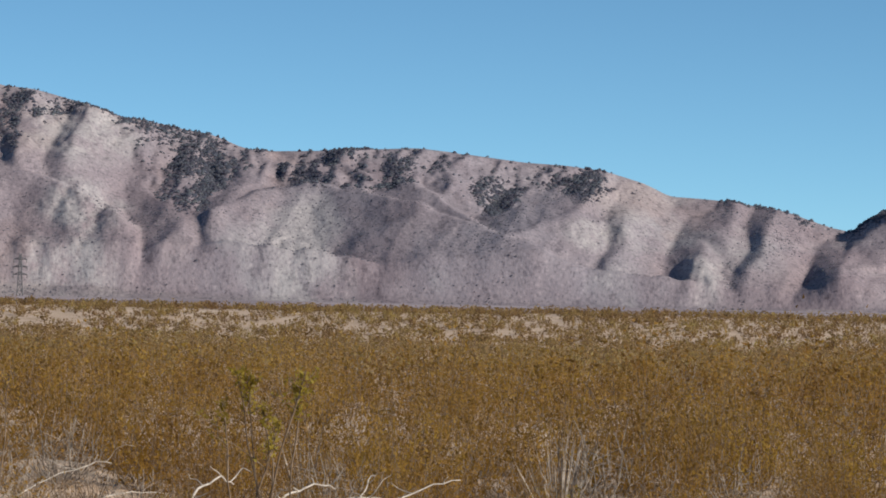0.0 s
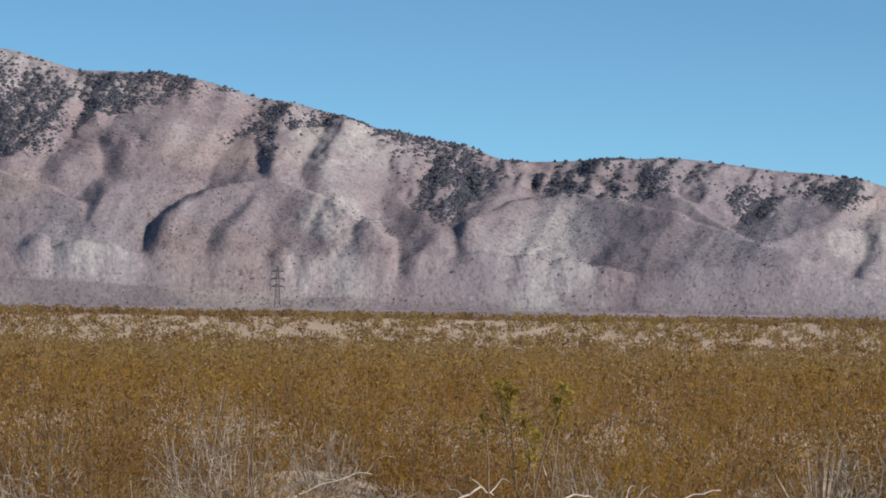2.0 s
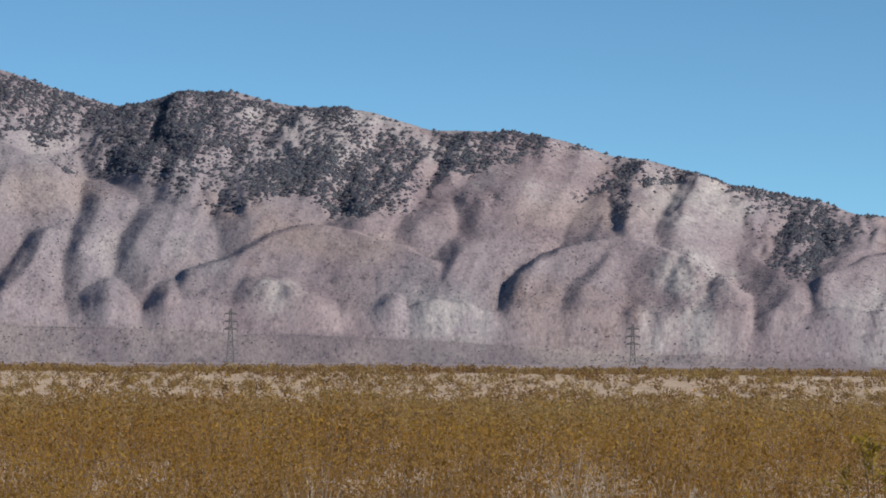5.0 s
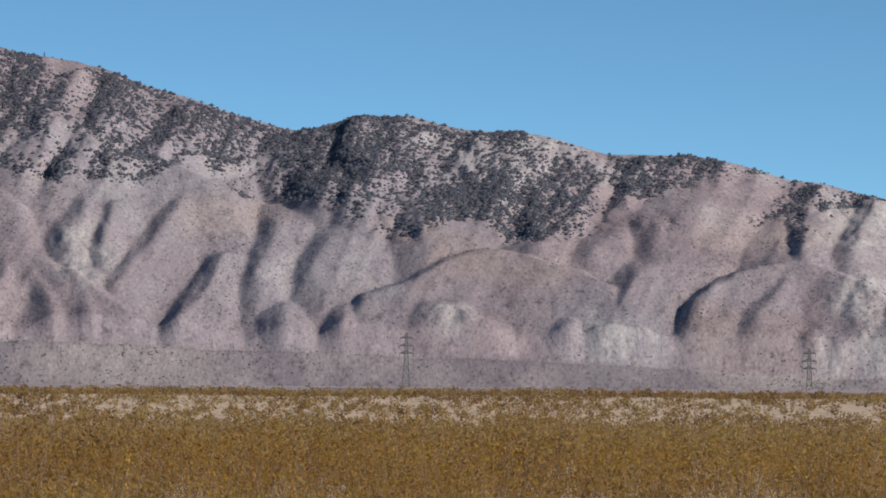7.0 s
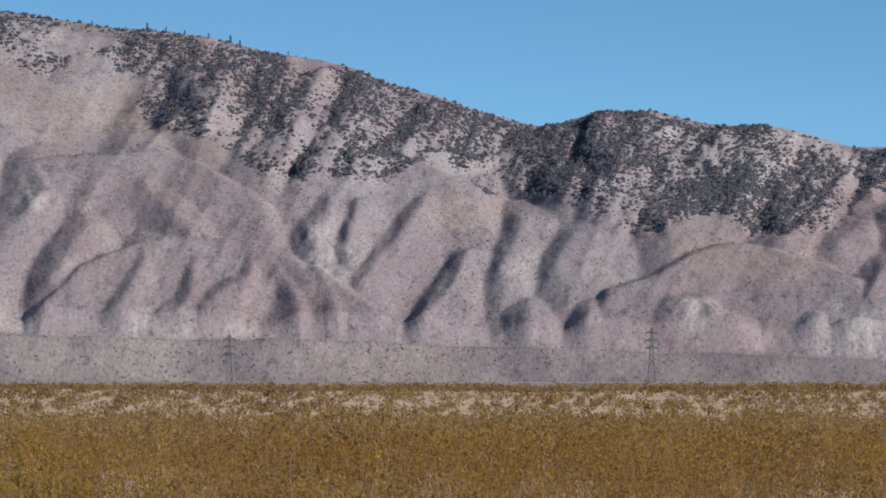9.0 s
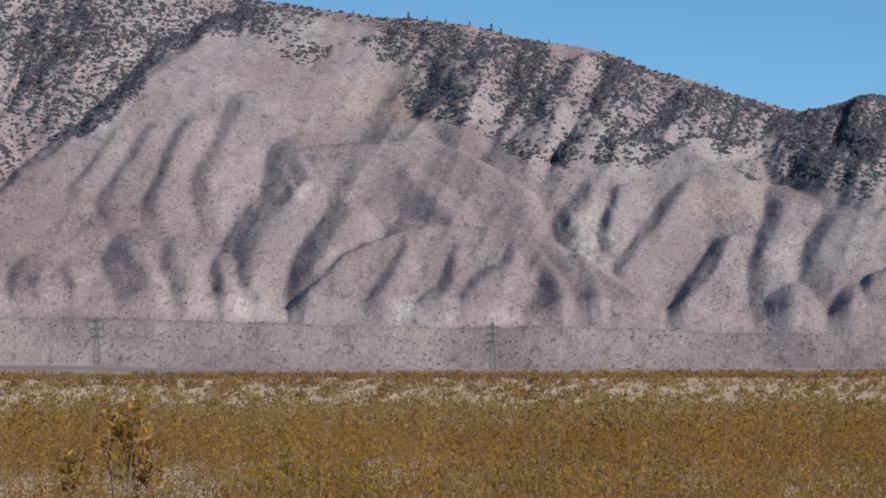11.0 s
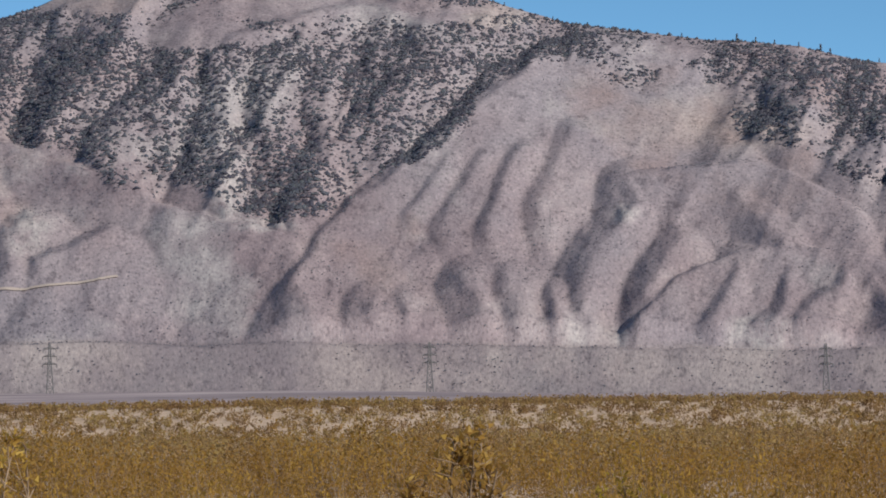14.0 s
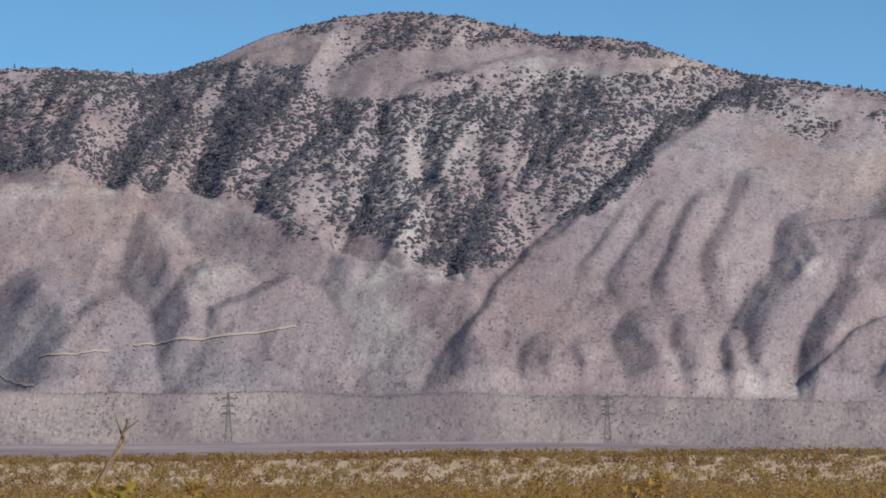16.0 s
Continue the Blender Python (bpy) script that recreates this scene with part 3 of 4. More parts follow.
def spot_on(fi, fj):
    """Place on the range at fractional row and column numbers."""
    fi, fj = np.clip(fi, 0, ROWS - 1.001), np.clip(fj, 0, COLS - 1.001)
    i, j = fi.astype(int), fj.astype(int)
    u, v = fi - i, fj - j
    return [(g[i, j] * (1 - u) + g[i + 1, j] * u) * (1 - v) + (g[i, j + 1] * (1 - u) + g[i + 1, j + 1] * u) * v for g in (MX, MY, high)]


# ---------------------------------------------------------------- plant building
def tube(path, radii, sides=3):
    path = np.asarray(path, float)
    n = len(path)
    ang = np.arange(sides) * 2 * math.pi / sides
    way = np.gradient(path, axis=0)
    way /= np.linalg.norm(way, axis=1)[:, None] + 1e-9
    side = np.cross(way, (0.31, 0.17, 0.93))
    side /= np.linalg.norm(side, axis=1)[:, None] + 1e-9
    up = np.cross(way, side)
    r = np.asarray(radii)[:, None, None]
    v = path[:, None] + r * (np.cos(ang)[None, :, None] * side[:, None] + np.sin(ang)[None, :, None] * up[:, None])
    f = []
    for i in range(n - 1):
        for j in range(sides):
            a, b = i * sides + j, i * sides + (j + 1) % sides
            f += [(a, b, b + sides), (a, b + sides, a + sides)]
    return v.reshape(-1, 3), np.array(f)


def joined(pieces):
    vs, fs, n = [], [], 0
    for v, f in pieces:
        vs.append(v)
        fs.append(f + n)
        n += len(v)
    return np.concatenate(vs), np.concatenate(fs)


def leaves_at(rng, centres, size, lift=0.4, slim=0.34):
    n = len(centres)
    a = rng.normal(size=(n, 3))
    a[:, 2] = np.abs(a[:, 2]) * lift + 0.2
    a /= np.linalg.norm(a, axis=1)[:, None]
    b = np.cross(a, rng.normal(size=(n, 3)))
    b /= np.linalg.norm(b, axis=1)[:, None]
    s = size * rng.uniform(0.6, 1.4, (n, 1))
    v = np.stack([centres - b * s * slim, centres + b * s * slim, centres + a * s], 1).reshape(-1, 3)
    return v, np.arange(3 * n).reshape(-1, 3)


def stem_paths(rng, h, spread, count, seg, wiggle=0.09):
    out = []
    for _ in range(count):
        phi, r = rng.uniform(0, 6.283), spread * math.sqrt(rng.uniform(0.02, 1))
        top = h * rng.uniform(0.7, 1.05) * (1 - 0.42 * (r / spread) ** 2)
        t = np.linspace(0, 1, seg + 1)[:, None]
        tip = np.array([r * math.cos(phi), r * math.sin(phi), top])
        root = np.array([tip[0] * 0.12, tip[1] * 0.12, -0.06])
        bow = np.array([tip[0] * 0.18, tip[1] * 0.18, -0.10 * h])
        p = root + (tip - root) * t + bow * (4 * t * (1 - t)) + rng.normal(size=(seg + 1, 3)) * wiggle * h * t * (1 - 0.5 * t)
        out.append(p)
    return out


def along(rng, paths, per, lo, hi, scatter):
    pts = []
    for p in paths:
        t = rng.uniform(lo, hi, per) * (len(p) - 1)
        i = np.minimum(t.astype(int), len(p) - 2)
        pts.append(p[i] + (p[i + 1] - p[i]) * (t - i)[:, None])
    pts = np.concatenate(pts)
    return pts + rng.normal(size=pts.shape) * scatter


def bush_shape(rng, h, spread, stems, per, leaf, seg, sides, thick, lo=0.3, scatter=0.06):
    """Stems and leaves as two triangle meshes."""
    paths = stem_paths(rng, h, spread, stems, seg)
    wood = joined([tube(p, np.linspace(thick, thick * 0.35, len(p)), sides) for p in paths])
    return wood, leaves_at(rng, along(rng, paths, per, lo, 1.0, scatter), leaf, 1.3, 0.22)


def light_bush(rng, h, spread, stems, per, leaf, width, scatter=0.08, slim=0.12):
    """A bush for the middle distance: flat twigs and leaf tufts in one list of triangles."""
    paths = stem_paths(rng, h, spread, stems, 2, 0.04)
    tw = []
    for p in paths:
        s = np.array([rng.normal(), rng.normal(), 0])
        s *= width / (np.linalg.norm(s) + 1e-6)
        tw.append((np.array([p[0] - s, p[0] + s, p[-1]]), np.array([[0, 1, 2]])))
    wood = joined(tw)
    return wood, leaves_at(rng, along(rng, paths, per, 0.32, 1.0, scatter), leaf, 0.7, slim)


def scatter_field(name, shapes, xs, ys, scale, mats, rng, sink=0.03):
    """All bushes of a field as one mesh."""
    pick = rng.integers(0, len(shapes), len(xs))
    turn = rng.uniform(0, 6.283, len(xs))
    zs = ground_height(xs, ys) - sink
    vs, fs, ids, n = [], [], [], 0
    for k, (wood, leaf) in enumerate(shapes):
        sel = np.nonzero(pick == k)[0]
        if not len(sel):
            continue
        v, f = joined([wood, leaf])
        mi = np.concatenate([np.zeros(len(wood[1])), np.ones(len(leaf[1]))])
        c, s = np.cos(turn[sel])[:, None], np.sin(turn[sel])[:, None]
        sc = scale[sel][:, None]
        px = (v[None, :, 0] * c - v[None, :, 1] * s) * sc + xs[sel][:, None]
        py = (v[None, :, 0] * s + v[None, :, 1] * c) * sc + ys[sel][:, None]
        pz = v[None, :, 2] * sc + zs[sel][:, None]
        vs.append(np.stack([px, py, pz], -1).reshape(-1, 3))
        fs.append((f[None] + (np.arange(len(sel)) * len(v))[:, None, None] + n).reshape(-1, 3))
        ids.append(np.tile(mi, len(sel)))
        n += len(v) * len(sel)
    return new(name, mesh_from(name, np.concatenate(vs), [np.concatenate(fs)], mats, np.concatenate(ids)))


def sector_points(rng, d0, d1, spacing, a0=-8.5, a1=34.5):
    """Jittered points over a sector of the plain."""
    step = spacing
    gx_, gy_ = np.meshgrid(np.arange(-d1, d1, step), np.arange(0, d1, step))
    x = (gx_ + rng.uniform(-0.5, 0.5, gx_.shape) * step).ravel()
    y = (gy_ + rng.uniform(-0.5, 0.5, gx_.shape) * step).ravel()
    d, a = np.hypot(x, y), np.degrees(np.arctan2(-x, y))
    ok = (d > d0) & (d < d1) & (a > a0) & (a < a1)
    return x[ok], y[ok]


# ---------------------------------------------------------------- scrub of the plain
rng = np.random.default_rng(7)
mid_shapes = [light_bush(rng, 1.25, 0.80, 22, 20, 0.050, 0.007, 0.085, 0.26) for _ in range(8)]
far_shapes = [light_bush(rng, 1.15, 0.85, 7, 11, 0.13, 0.008, 0.12, 0.30) for _ in range(8)]
bank_shapes = [light_bush(rng, 0.85, 0.80, 7, 9, 0.19, 0.012, 0.10, 0.36) for _ in range(8)]

# clearings round the dead brush and the bare sand: azimuth, half width, out to
CLEAR = ((6.9, 0.45, 35.5), (5.6, 0.7, 42.5), (4.4, 0.5, 40), (1.45, 0.5, 37.5), (-2.4, 0.7, 39), (-0.9, 0.5, 42.5), (-4.3, 0.7, 41), (2.5, 1.0, 33.5), (0.5, 1.2, 34), (9.4, 0.5, 36), (12.5, 0.4, 34.5), (17.9, 0.4, 33))


def not_clear(x, y):
    d, a = np.hypot(x, y), np.degrees(np.arctan2(-x, y))
    ok = np.ones(len(x), bool)
    for az, w, out in CLEAR:
        ok &= ~((np.abs(a - az) < w) & (d < out))
    return ok


x, y = sector_points(rng, 50, 98, 1.5)
keep = fbm(x, y, 9.0, 2, 37) < 0.26
x, y = x[keep], y[keep]
scale = (0.5 + 0.85 * rng.uniform(size=len(x)) ** 1.4) * (1 + 0.6 * fbm(x, y, 7.0, 2, 13))
mid_field = scatter_field("creosote_scrub", mid_shapes, x, y, scale, [STEM, LEAF], rng)
tagged(mid_field, "dense olive-brown creosote scrub covering the flat desert", "scrub", kind="stuff")

# leafless bushes standing among the green ones
dry_shapes = [light_bush(rng, 1.05, 0.55, 46, 1, 0.03, 0.012, 0.05) for _ in range(6)]
x, y = sector_points(rng, 36, 92, 2.6)
few = (rng.uniform(size=len(x)) < 0.40) & (fbm(x, y, 16.0, 2, 55) > -0.12)
x, y = x[few], y[few]
dry_field = scatter_field("dry_scrub", dry_shapes, x, y, rng.uniform(0.45, 1.15, len(x)), [DEAD, STEM], rng)
tagged(dry_field, "pale grey leafless dry bushes among creosote scrub", "scrub", kind="stuff")

x, y = sector_points(rng, 98, 165, 2.0)
x2, y2 = sector_points(rng, 165, 370, 3.1)
x, y = np.concatenate([x, x2]), np.concatenate([y, y2])
scale = rng.uniform(0.6, 1.1, len(x)) * (1 + 0.4 * fbm(x, y, 20.0, 2, 3)) * (1 - 0.45 * sat(np.hypot(x, y), 300, 370))
far_field = scatter_field("creosote_scrub", far_shapes, x, y, scale, [STEM, LEAF_FAR], rng)
tagged(far_field, "greyish olive scrub growing close together on the plain", "scrub", kind="stuff")

x, y = sector_points(rng, 370, 446, 1.75)
d = np.hypot(x, y)
gap = 0.3 * fbm(x, y, 40.0, 2, 91) + 1.0 * fbm(x, y, 6.5, 2, 17)
open_sand = sat(d + 22 * fbm(x, y, 18.0, 2, 29), 372, 392) * (1 - sat(d, 420, 432))
keep = rng.uniform(size=len(x)) < 0.80 - open_sand * np.clip(0.10 + 1.2 * gap, 0.0, 0.62)
x, y = x[keep], y[keep]
scale = rng.uniform(0.6, 1.35, len(x))
rise_field = scatter_field("desert_scrub", bank_shapes, x, y, scale, [STEM, LEAF_FAR], rng)
tagged(rise_field, "scattered dark scrub on a sandy rise", "scrub", kind="stuff")

# near bushes, each a thing of its own
near_kinds = []
for k in range(7):
    wood, leaf = bush_shape(rng, 1.15, 0.8, 32, 34, 0.048, 3, 3, 0.005)
    near_kinds.append((mesh_from("stems", wood[0], [wood[1]], [STEM]), mesh_from("foliage", leaf[0], [leaf[1]], [LEAF])))


def near_bush(kind, m, label, group):
    ob = new("creosote_bush")
    part("branchwork", kind[0], ob)
    part("foliage", kind[1], ob)
    ob.matrix_basis = m
    return tagged(ob, label, "bush", group)


x, y = sector_points(rng, 30.5, 50.3, 1.26)
free = not_clear(x, y)
x, y = x[free], y[free]
order = np.argsort(np.hypot(x, y))
firsts = {}
for i in order[:300]:
    k = int(rng.integers(0, 7))
    s = rng.uniform(0.5, 1.15) * (0.6 + 0.4 * min(1.0, max(0.0, (math.hypot(x[i], y[i]) - 32) / 8)))
    m = Matrix.Translation((x[i], y[i], float(ground_height(x[i], y[i])) - 0.02)) @ Matrix.Rotation(rng.uniform(0, 6.28), 4, "Z") @ Matrix.Diagonal((s, s, s, 1))
    if k not in firsts:
        firsts[k] = near_bush(near_kinds[k], m, "yellow-olive creosote bush with thin tan stems in sand", "creosote bushes of the plain")
    else:
        copy_thing(firsts[k], m).scale = (s, s, s)
xs_left, ys_left = x[order[300:]], y[order[300:]]
if len(xs_left):
    rest = scatter_field("creosote_scrub", mid_shapes, xs_left, ys_left, rng.uniform(0.55, 1.1, len(xs_left)), [STEM, LEAF], rng)
    tagged(rest, "olive-brown creosote scrub between larger bushes", "scrub", kind="stuff")

# dry twigs and litter on the sand between the bushes
litter_shapes = [light_bush(rng, 0.34, 0.42, 26, 2, 0.03, 0.006, 0.04) for _ in range(6)]
x, y = sector_points(rng, 29, 52, 0.8)
bare = np.hypot(x + 4.0, y - 40.6) > 0.75
x, y = x[bare], y[bare]
litter = scatter_field("dry_brush", litter_shapes, x, y, rng.uniform(0.6, 1.3, len(x)), [STEM, LEAF], rng, 0.01)
tagged(litter, "low grey-brown dry twigs and litter on sand", "brush", kind="stuff")

# ---------------------------------------------------------------- shrubs of the mountain
def shrub_cover():
    r = np.random.default_rng(21)
    n = 620000
    fi, fj = r.uniform(3, ROWS - 1, n), r.uniform(2, COLS - 2, n)
    i, j = fi.astype(int), fj.astype(int)
    az, wood_here = az_col[j], wooded[i, j]
    patch = fbm(az, REST[i, j], 0.7, 4, 67)
    shade = np.clip(slope_x[i, j], -0.3, 0.8)
    dens = wood_here * (0.09 + 0.55 * patch + 0.20 * sat(az, 4, 9) + 0.10 * sat(az, 20, 25) + 0.22 * shade)
    dens = np.maximum(dens, (1 - open_slope[i, j]) * (0.07 + 0.03 * apron[i, j]) * (0.6 + 2.2 * np.clip(patch, -0.2, 1) + 1.2 * shade))
    ok = r.uniform(size=n) < np.clip(dens, 0.004, 0.8)
    x, y, z = spot_on(fi[ok], fj[ok])
    wood_here = wood_here[ok]
    size = (0.75 + 1.75 * r.uniform(size=len(x)) ** 2) * (0.36 + 0.84 * wood_here)
    octa = np.array([(1, 0, 0.1), (0.3, 0.95, -0.1), (-0.8, 0.6, 0.1), (-0.8, -0.6, -0.1), (0.3, -0.95, 0.1), (0.35, 0.1, 0.95), (-0.35, -0.1, 0.8)])
    f = np.array([(0, 1, 5), (1, 2, 6), (1, 6, 5), (2, 3, 6), (3, 4, 6), (4, 5, 6), (4, 0, 5)])
    jit = 1 + r.uniform(-0.35, 0.35, (len(x), 7, 3))
    a = r.uniform(0, 6.283, len(x))[:, None]
    v = octa[None] * jit * size[:, None, None]
    px = v[..., 0] * np.cos(a) - v[..., 1] * np.sin(a) + x[:, None]
    py = v[..., 0] * np.sin(a) + v[..., 1] * np.cos(a) + y[:, None]
    pz = v[..., 2] * 0.85 + z[:, None] + 0.2
    vs = np.stack([px, py, pz], -1).reshape(-1, 3)
    fs = (f[None] + (np.arange(len(x)) * 7)[:, None, None]).reshape(-1, 3)
    ob = new("mountain_shrubs", mesh_from("mountain_shrubs", vs, [fs], [HAZED_SHRUB]))
    return tagged(ob, "small dark juniper shrubs, blued for haze, dotting the mountain slopes", "shrub", kind="stuff")


shrub_cover()

# ---------------------------------------------------------------- power line
def bar(a, b, w):
    return tube([a, b], [w, w], 4)


def steel_tower(h):
    ob = new("transmission_tower")
    corner = [(1, 1), (-1, 1), (-1, -1), (1, -1)]

    def at(c, z):
        u = z / h
        w = 1.9 * (1 - u) ** 1.2 + 0.45
        return np.array([c[0] * w, c[1] * w, z])

    levels = [0, 0.16, 0.3, 0.42, 0.53, 0.62, 0.70, 0.77, 0.84, 0.91, 1.0]
    for c in corner:
        v, f = tube([at(c, h * u) for u in levels], [0.26] * len(levels), 4)
        part("leg", mesh_from("leg", v, [f], [STEEL]), ob)
    pieces = []
    for lo, hi in zip(levels[:-1], levels[1:]):
        for k in range(4):
            a, b = corner[k], corner[(k + 1) % 4]
            pieces += [bar(at(a, h * lo), at(b, h * hi), 0.15), bar(at(b, h * lo), at(a, h * hi), 0.15), bar(at(a, h * hi), at(b, h * hi), 0.15)]
    v, f = joined(pieces)
    part("bracing", mesh_from("bracing", v, [f], [STEEL]), ob)
    for u, reach in ((0.68, 3.7), (0.80, 3.7), (0.92, 3.4)):
        z = h * u
        v, f = joined([bar((-reach, 0, z), (reach, 0, z), 0.28), bar((-reach, 0, z), (0, 0.5, z + 1.2), 0.18), bar((reach, 0, z), (0, 0.5, z + 1.2), 0.18),
                       bar((-reach, 0, z), (-reach, 0, z - 1.9), 0.2), bar((reach, 0, z), (reach, 0, z - 1.9), 0.2), bar((-reach, 0, z), (0, -0.5, z + 1.2), 0.18), bar((reach, 0, z), (0, -0.5, z + 1.2), 0.18)])
        part("crossarm", mesh_from("crossarm", v, [f], [STEEL]), ob)
    return tagged(ob, "grey steel lattice power transmission tower on the plain", "tower", "towers of the power line")


TOWER_H, TOWER_D = 34.0, 2120.0
first_tower = None
for az, el in ((29.24, 0.85), (23.76, 0.80), (18.04, 0.70), (11.93, 0.80), (6.11, 0.62)):
    a = radians(az)
    top = EYE + TOWER_D * math.tan(radians(el))
    m = pose(-math.sin(a) * TOWER_D, math.cos(a) * TOWER_D, top - TOWER_H, 0, 0, az)
    if first_tower is None:
        first_tower = steel_tower(TOWER_H)
        first_tower.matrix_basis = m
    else:
        copy_thing(first_tower, m)


# ---------------------------------------------------------------- single plants and dead wood
def at(az, el, d):
    """The place at an azimuth and elevation seen from the path, d metres out."""
    a, e = radians(az), radians(el)
    return np.array([-math.sin(a) * d, math.cos(a) * d, EYE + d * math.tan(e)])


def ground_at(az, d, sink=0.05):
    p = at(az, 0, d)
    p[2] = float(ground_height(p[0], p[1])) - sink
    return p


def crooked(rng, a, b, seg, wander):
    t = np.linspace(0, 1, seg + 1)[:, None]
    p = a + (b - a) * t
    off = rng.normal(size=(seg + 1, 3)).cumsum(0) * wander
    return p + off * (t * (1 - t) * 3)


SPRIG_LEAF = leaf_material("young_creosote_leaf", (0.24, 0.175, 0.028), (0.36, 0.27, 0.042), (0.32, 0.22, 0.045))
RUST_LEAF = leaf_material("dry_creosote_leaf", (0.24, 0.14, 0.040), (0.44, 0.27, 0.065), (0.56, 0.38, 0.10))


def sprig_bush(base, d, tips, leaf, leaf_mat, twigs, per, label, seed, reach=0.30):
    """A tall thin creosote: long stems to given tips, side twigs with leaf clusters."""
    r = np.random.default_rng(seed)
    root = ground_at(base, d)
    ob = new("creosote_plant")
    ob.location = Vector(root)
    tufts = []
    for az, el in tips:
        tip = at(az, el, d + r.uniform(-0.3, 0.3)) - root
        main = crooked(r, r.normal(size=3) * 0.03 * np.array([1, 1, 0]), tip, 8, 0.028)
        pieces = [tube(main, np.linspace(0.009, 0.004, 9), 4)]
        length = float(np.linalg.norm(tip))
        for _ in range(twigs):
            back = reach * r.uniform(0.02, 1.0) ** 1.2
            u = (1 - back / length) * 8
            k = min(int(u), 7)
            s = main[k] + (main[k + 1] - main[k]) * (u - k)
            e = s + np.array([r.normal() * 0.06, r.normal() * 0.06, abs(r.normal()) * 0.06 + 0.03]) * (0.5 + back / reach)
            e[2] = min(e[2], tip[2] + 0.01)
            tw = crooked(r, s, e, 3, 0.010)
            pieces.append(tube(tw, np.linspace(0.004, 0.002, 4), 3))
            tufts.append(tw)
        u = (1 - 0.4 * reach / length) * 8
        k = min(int(u), 7)
        tufts.append(np.array([main[k] + (main[k + 1] - main[k]) * (u - k), main[8]]))
        v, f = joined(pieces)
        part("stem", mesh_from("stem", v, [f], [STEM]), ob)
    v, f = leaves_at(r, along(r, tufts, per, 0.15, 1.0, 0.013), leaf, 0.8, 0.30)
    part("foliage", mesh_from("foliage", v, [f], [leaf_mat]), ob)
    return tagged(ob, label, "bush")


sprig_bush(2.55, 24.0, [(1.94, -0.97), (2.10, -1.22), (2.92, -1.03), (2.72, -1.10), (2.30, -1.75), (3.10, -1.45), (2.55, -1.5)], 0.030, SPRIG_LEAF, 9, 12,
           "tall thin creosote with yellow-green leaf clusters on its tips", 3)
sprig_bush(23.3, 16.0, [(23.03, -0.49), (23.12, -0.60), (23.42, -0.66), (22.82, -1.05), (24.05, -1.25), (23.25, -0.95), (23.0, -0.85)], 0.036, RUST_LEAF, 12, 7,
           "tall dark creosote plant with curled golden-brown leaves", 5)
sprig_bush(29.7, 18.0, [(29.62, -0.39), (29.50, -0.62), (29.85, -0.85), (30.1, -1.1)], 0.034, RUST_LEAF, 9, 7, "slender creosote plant with rusty orange leaves", 7)
sprig_bush(16.2, 26.0, [(15.87, -0.95), (16.05, -1.15), (16.4, -1.35), (16.6, -1.3)], 0.026, RUST_LEAF, 7, 8, "leaning creosote stem with few brown leaves", 8)
sprig_bush(20.9, 24.0, [(21.05, -1.08), (20.76, -1.30), (21.3, -1.4), (20.5, -1.45)], 0.028, SPRIG_LEAF, 8, 10, "low creosote plant with yellow leaf tips", 9)
sprig_bush(6.3, 30.0, [(6.14, -1.02), (6.35, -1.15), (6.6, -1.35)], 0.024, RUST_LEAF, 7, 6, "thin brown creosote stems among dead brush", 10)
sprig_bush(30.9, 15.0, [(30.75, -0.52), (30.95, -0.60), (30.65, -0.72)], 0.040, SPRIG_LEAF, 8, 10, "pale green leaf tuft at the foot of a bare stalk", 12)


low_leaf = [mesh_from("foliage", *(lambda v, f: (v, [f], [SPRIG_LEAF]))(*bush_shape(rng, 1.15, 0.8, 30, 30, 0.05, 3, 3, 0.005)[1])) for _ in range(2)]
for k, (az, d, s) in enumerate(((8.6, 33.5, 0.46), (7.75, 33.5, 0.42), (7.2, 34.0, 0.40), (6.35, 33.8, 0.36), (1.0, 33.5, 0.36), (-1.6, 34.0, 0.42), (-3.4, 34.5, 0.40), (3.9, 33.0, 0.34))):
    p = ground_at(az, d, 0.02)
    near_bush((near_kinds[k % 7][0], low_leaf[k % 2]), Matrix.Translation(p) @ Matrix.Diagonal((s, s, s, 1)), "low bright yellow-green bush on sand", "low green bushes")


def dead_bush(az, d, h, spread, stems, thick, label, seed, mat=None):
    r = np.random.default_rng(seed)
    ob = new("dead_bush")
    ob.location = Vector(ground_at(az, d))
    paths = stem_paths(r, h, spread, stems, 5, 0.10)
    twigs = []
    for p in paths:
        for _ in range(3):
            k = int(r.integers(2, 5))
            e = p[k] + np.array([r.normal() * 0.16, r.normal() * 0.16, r.uniform(-0.02, 0.22)]) * h
            twigs.append(crooked(r, p[k], e, 2, 0.02))
    v, f = joined([tube(p, np.linspace(thick, thick * 0.4, len(p)), 4) for p in paths])
    part("branchwork", mesh_from("branchwork", v, [f], [mat or DEAD]), ob)
    v, f = joined([tube(p, np.linspace(thick * 0.5, thick * 0.25, len(p)), 3) for p in twigs])
    tagged(part("twig_tangle", mesh_from("twig_tangle", v, [f], [mat or DEAD]), ob), kind="stuff")
    return tagged(ob, label, "dead bush")


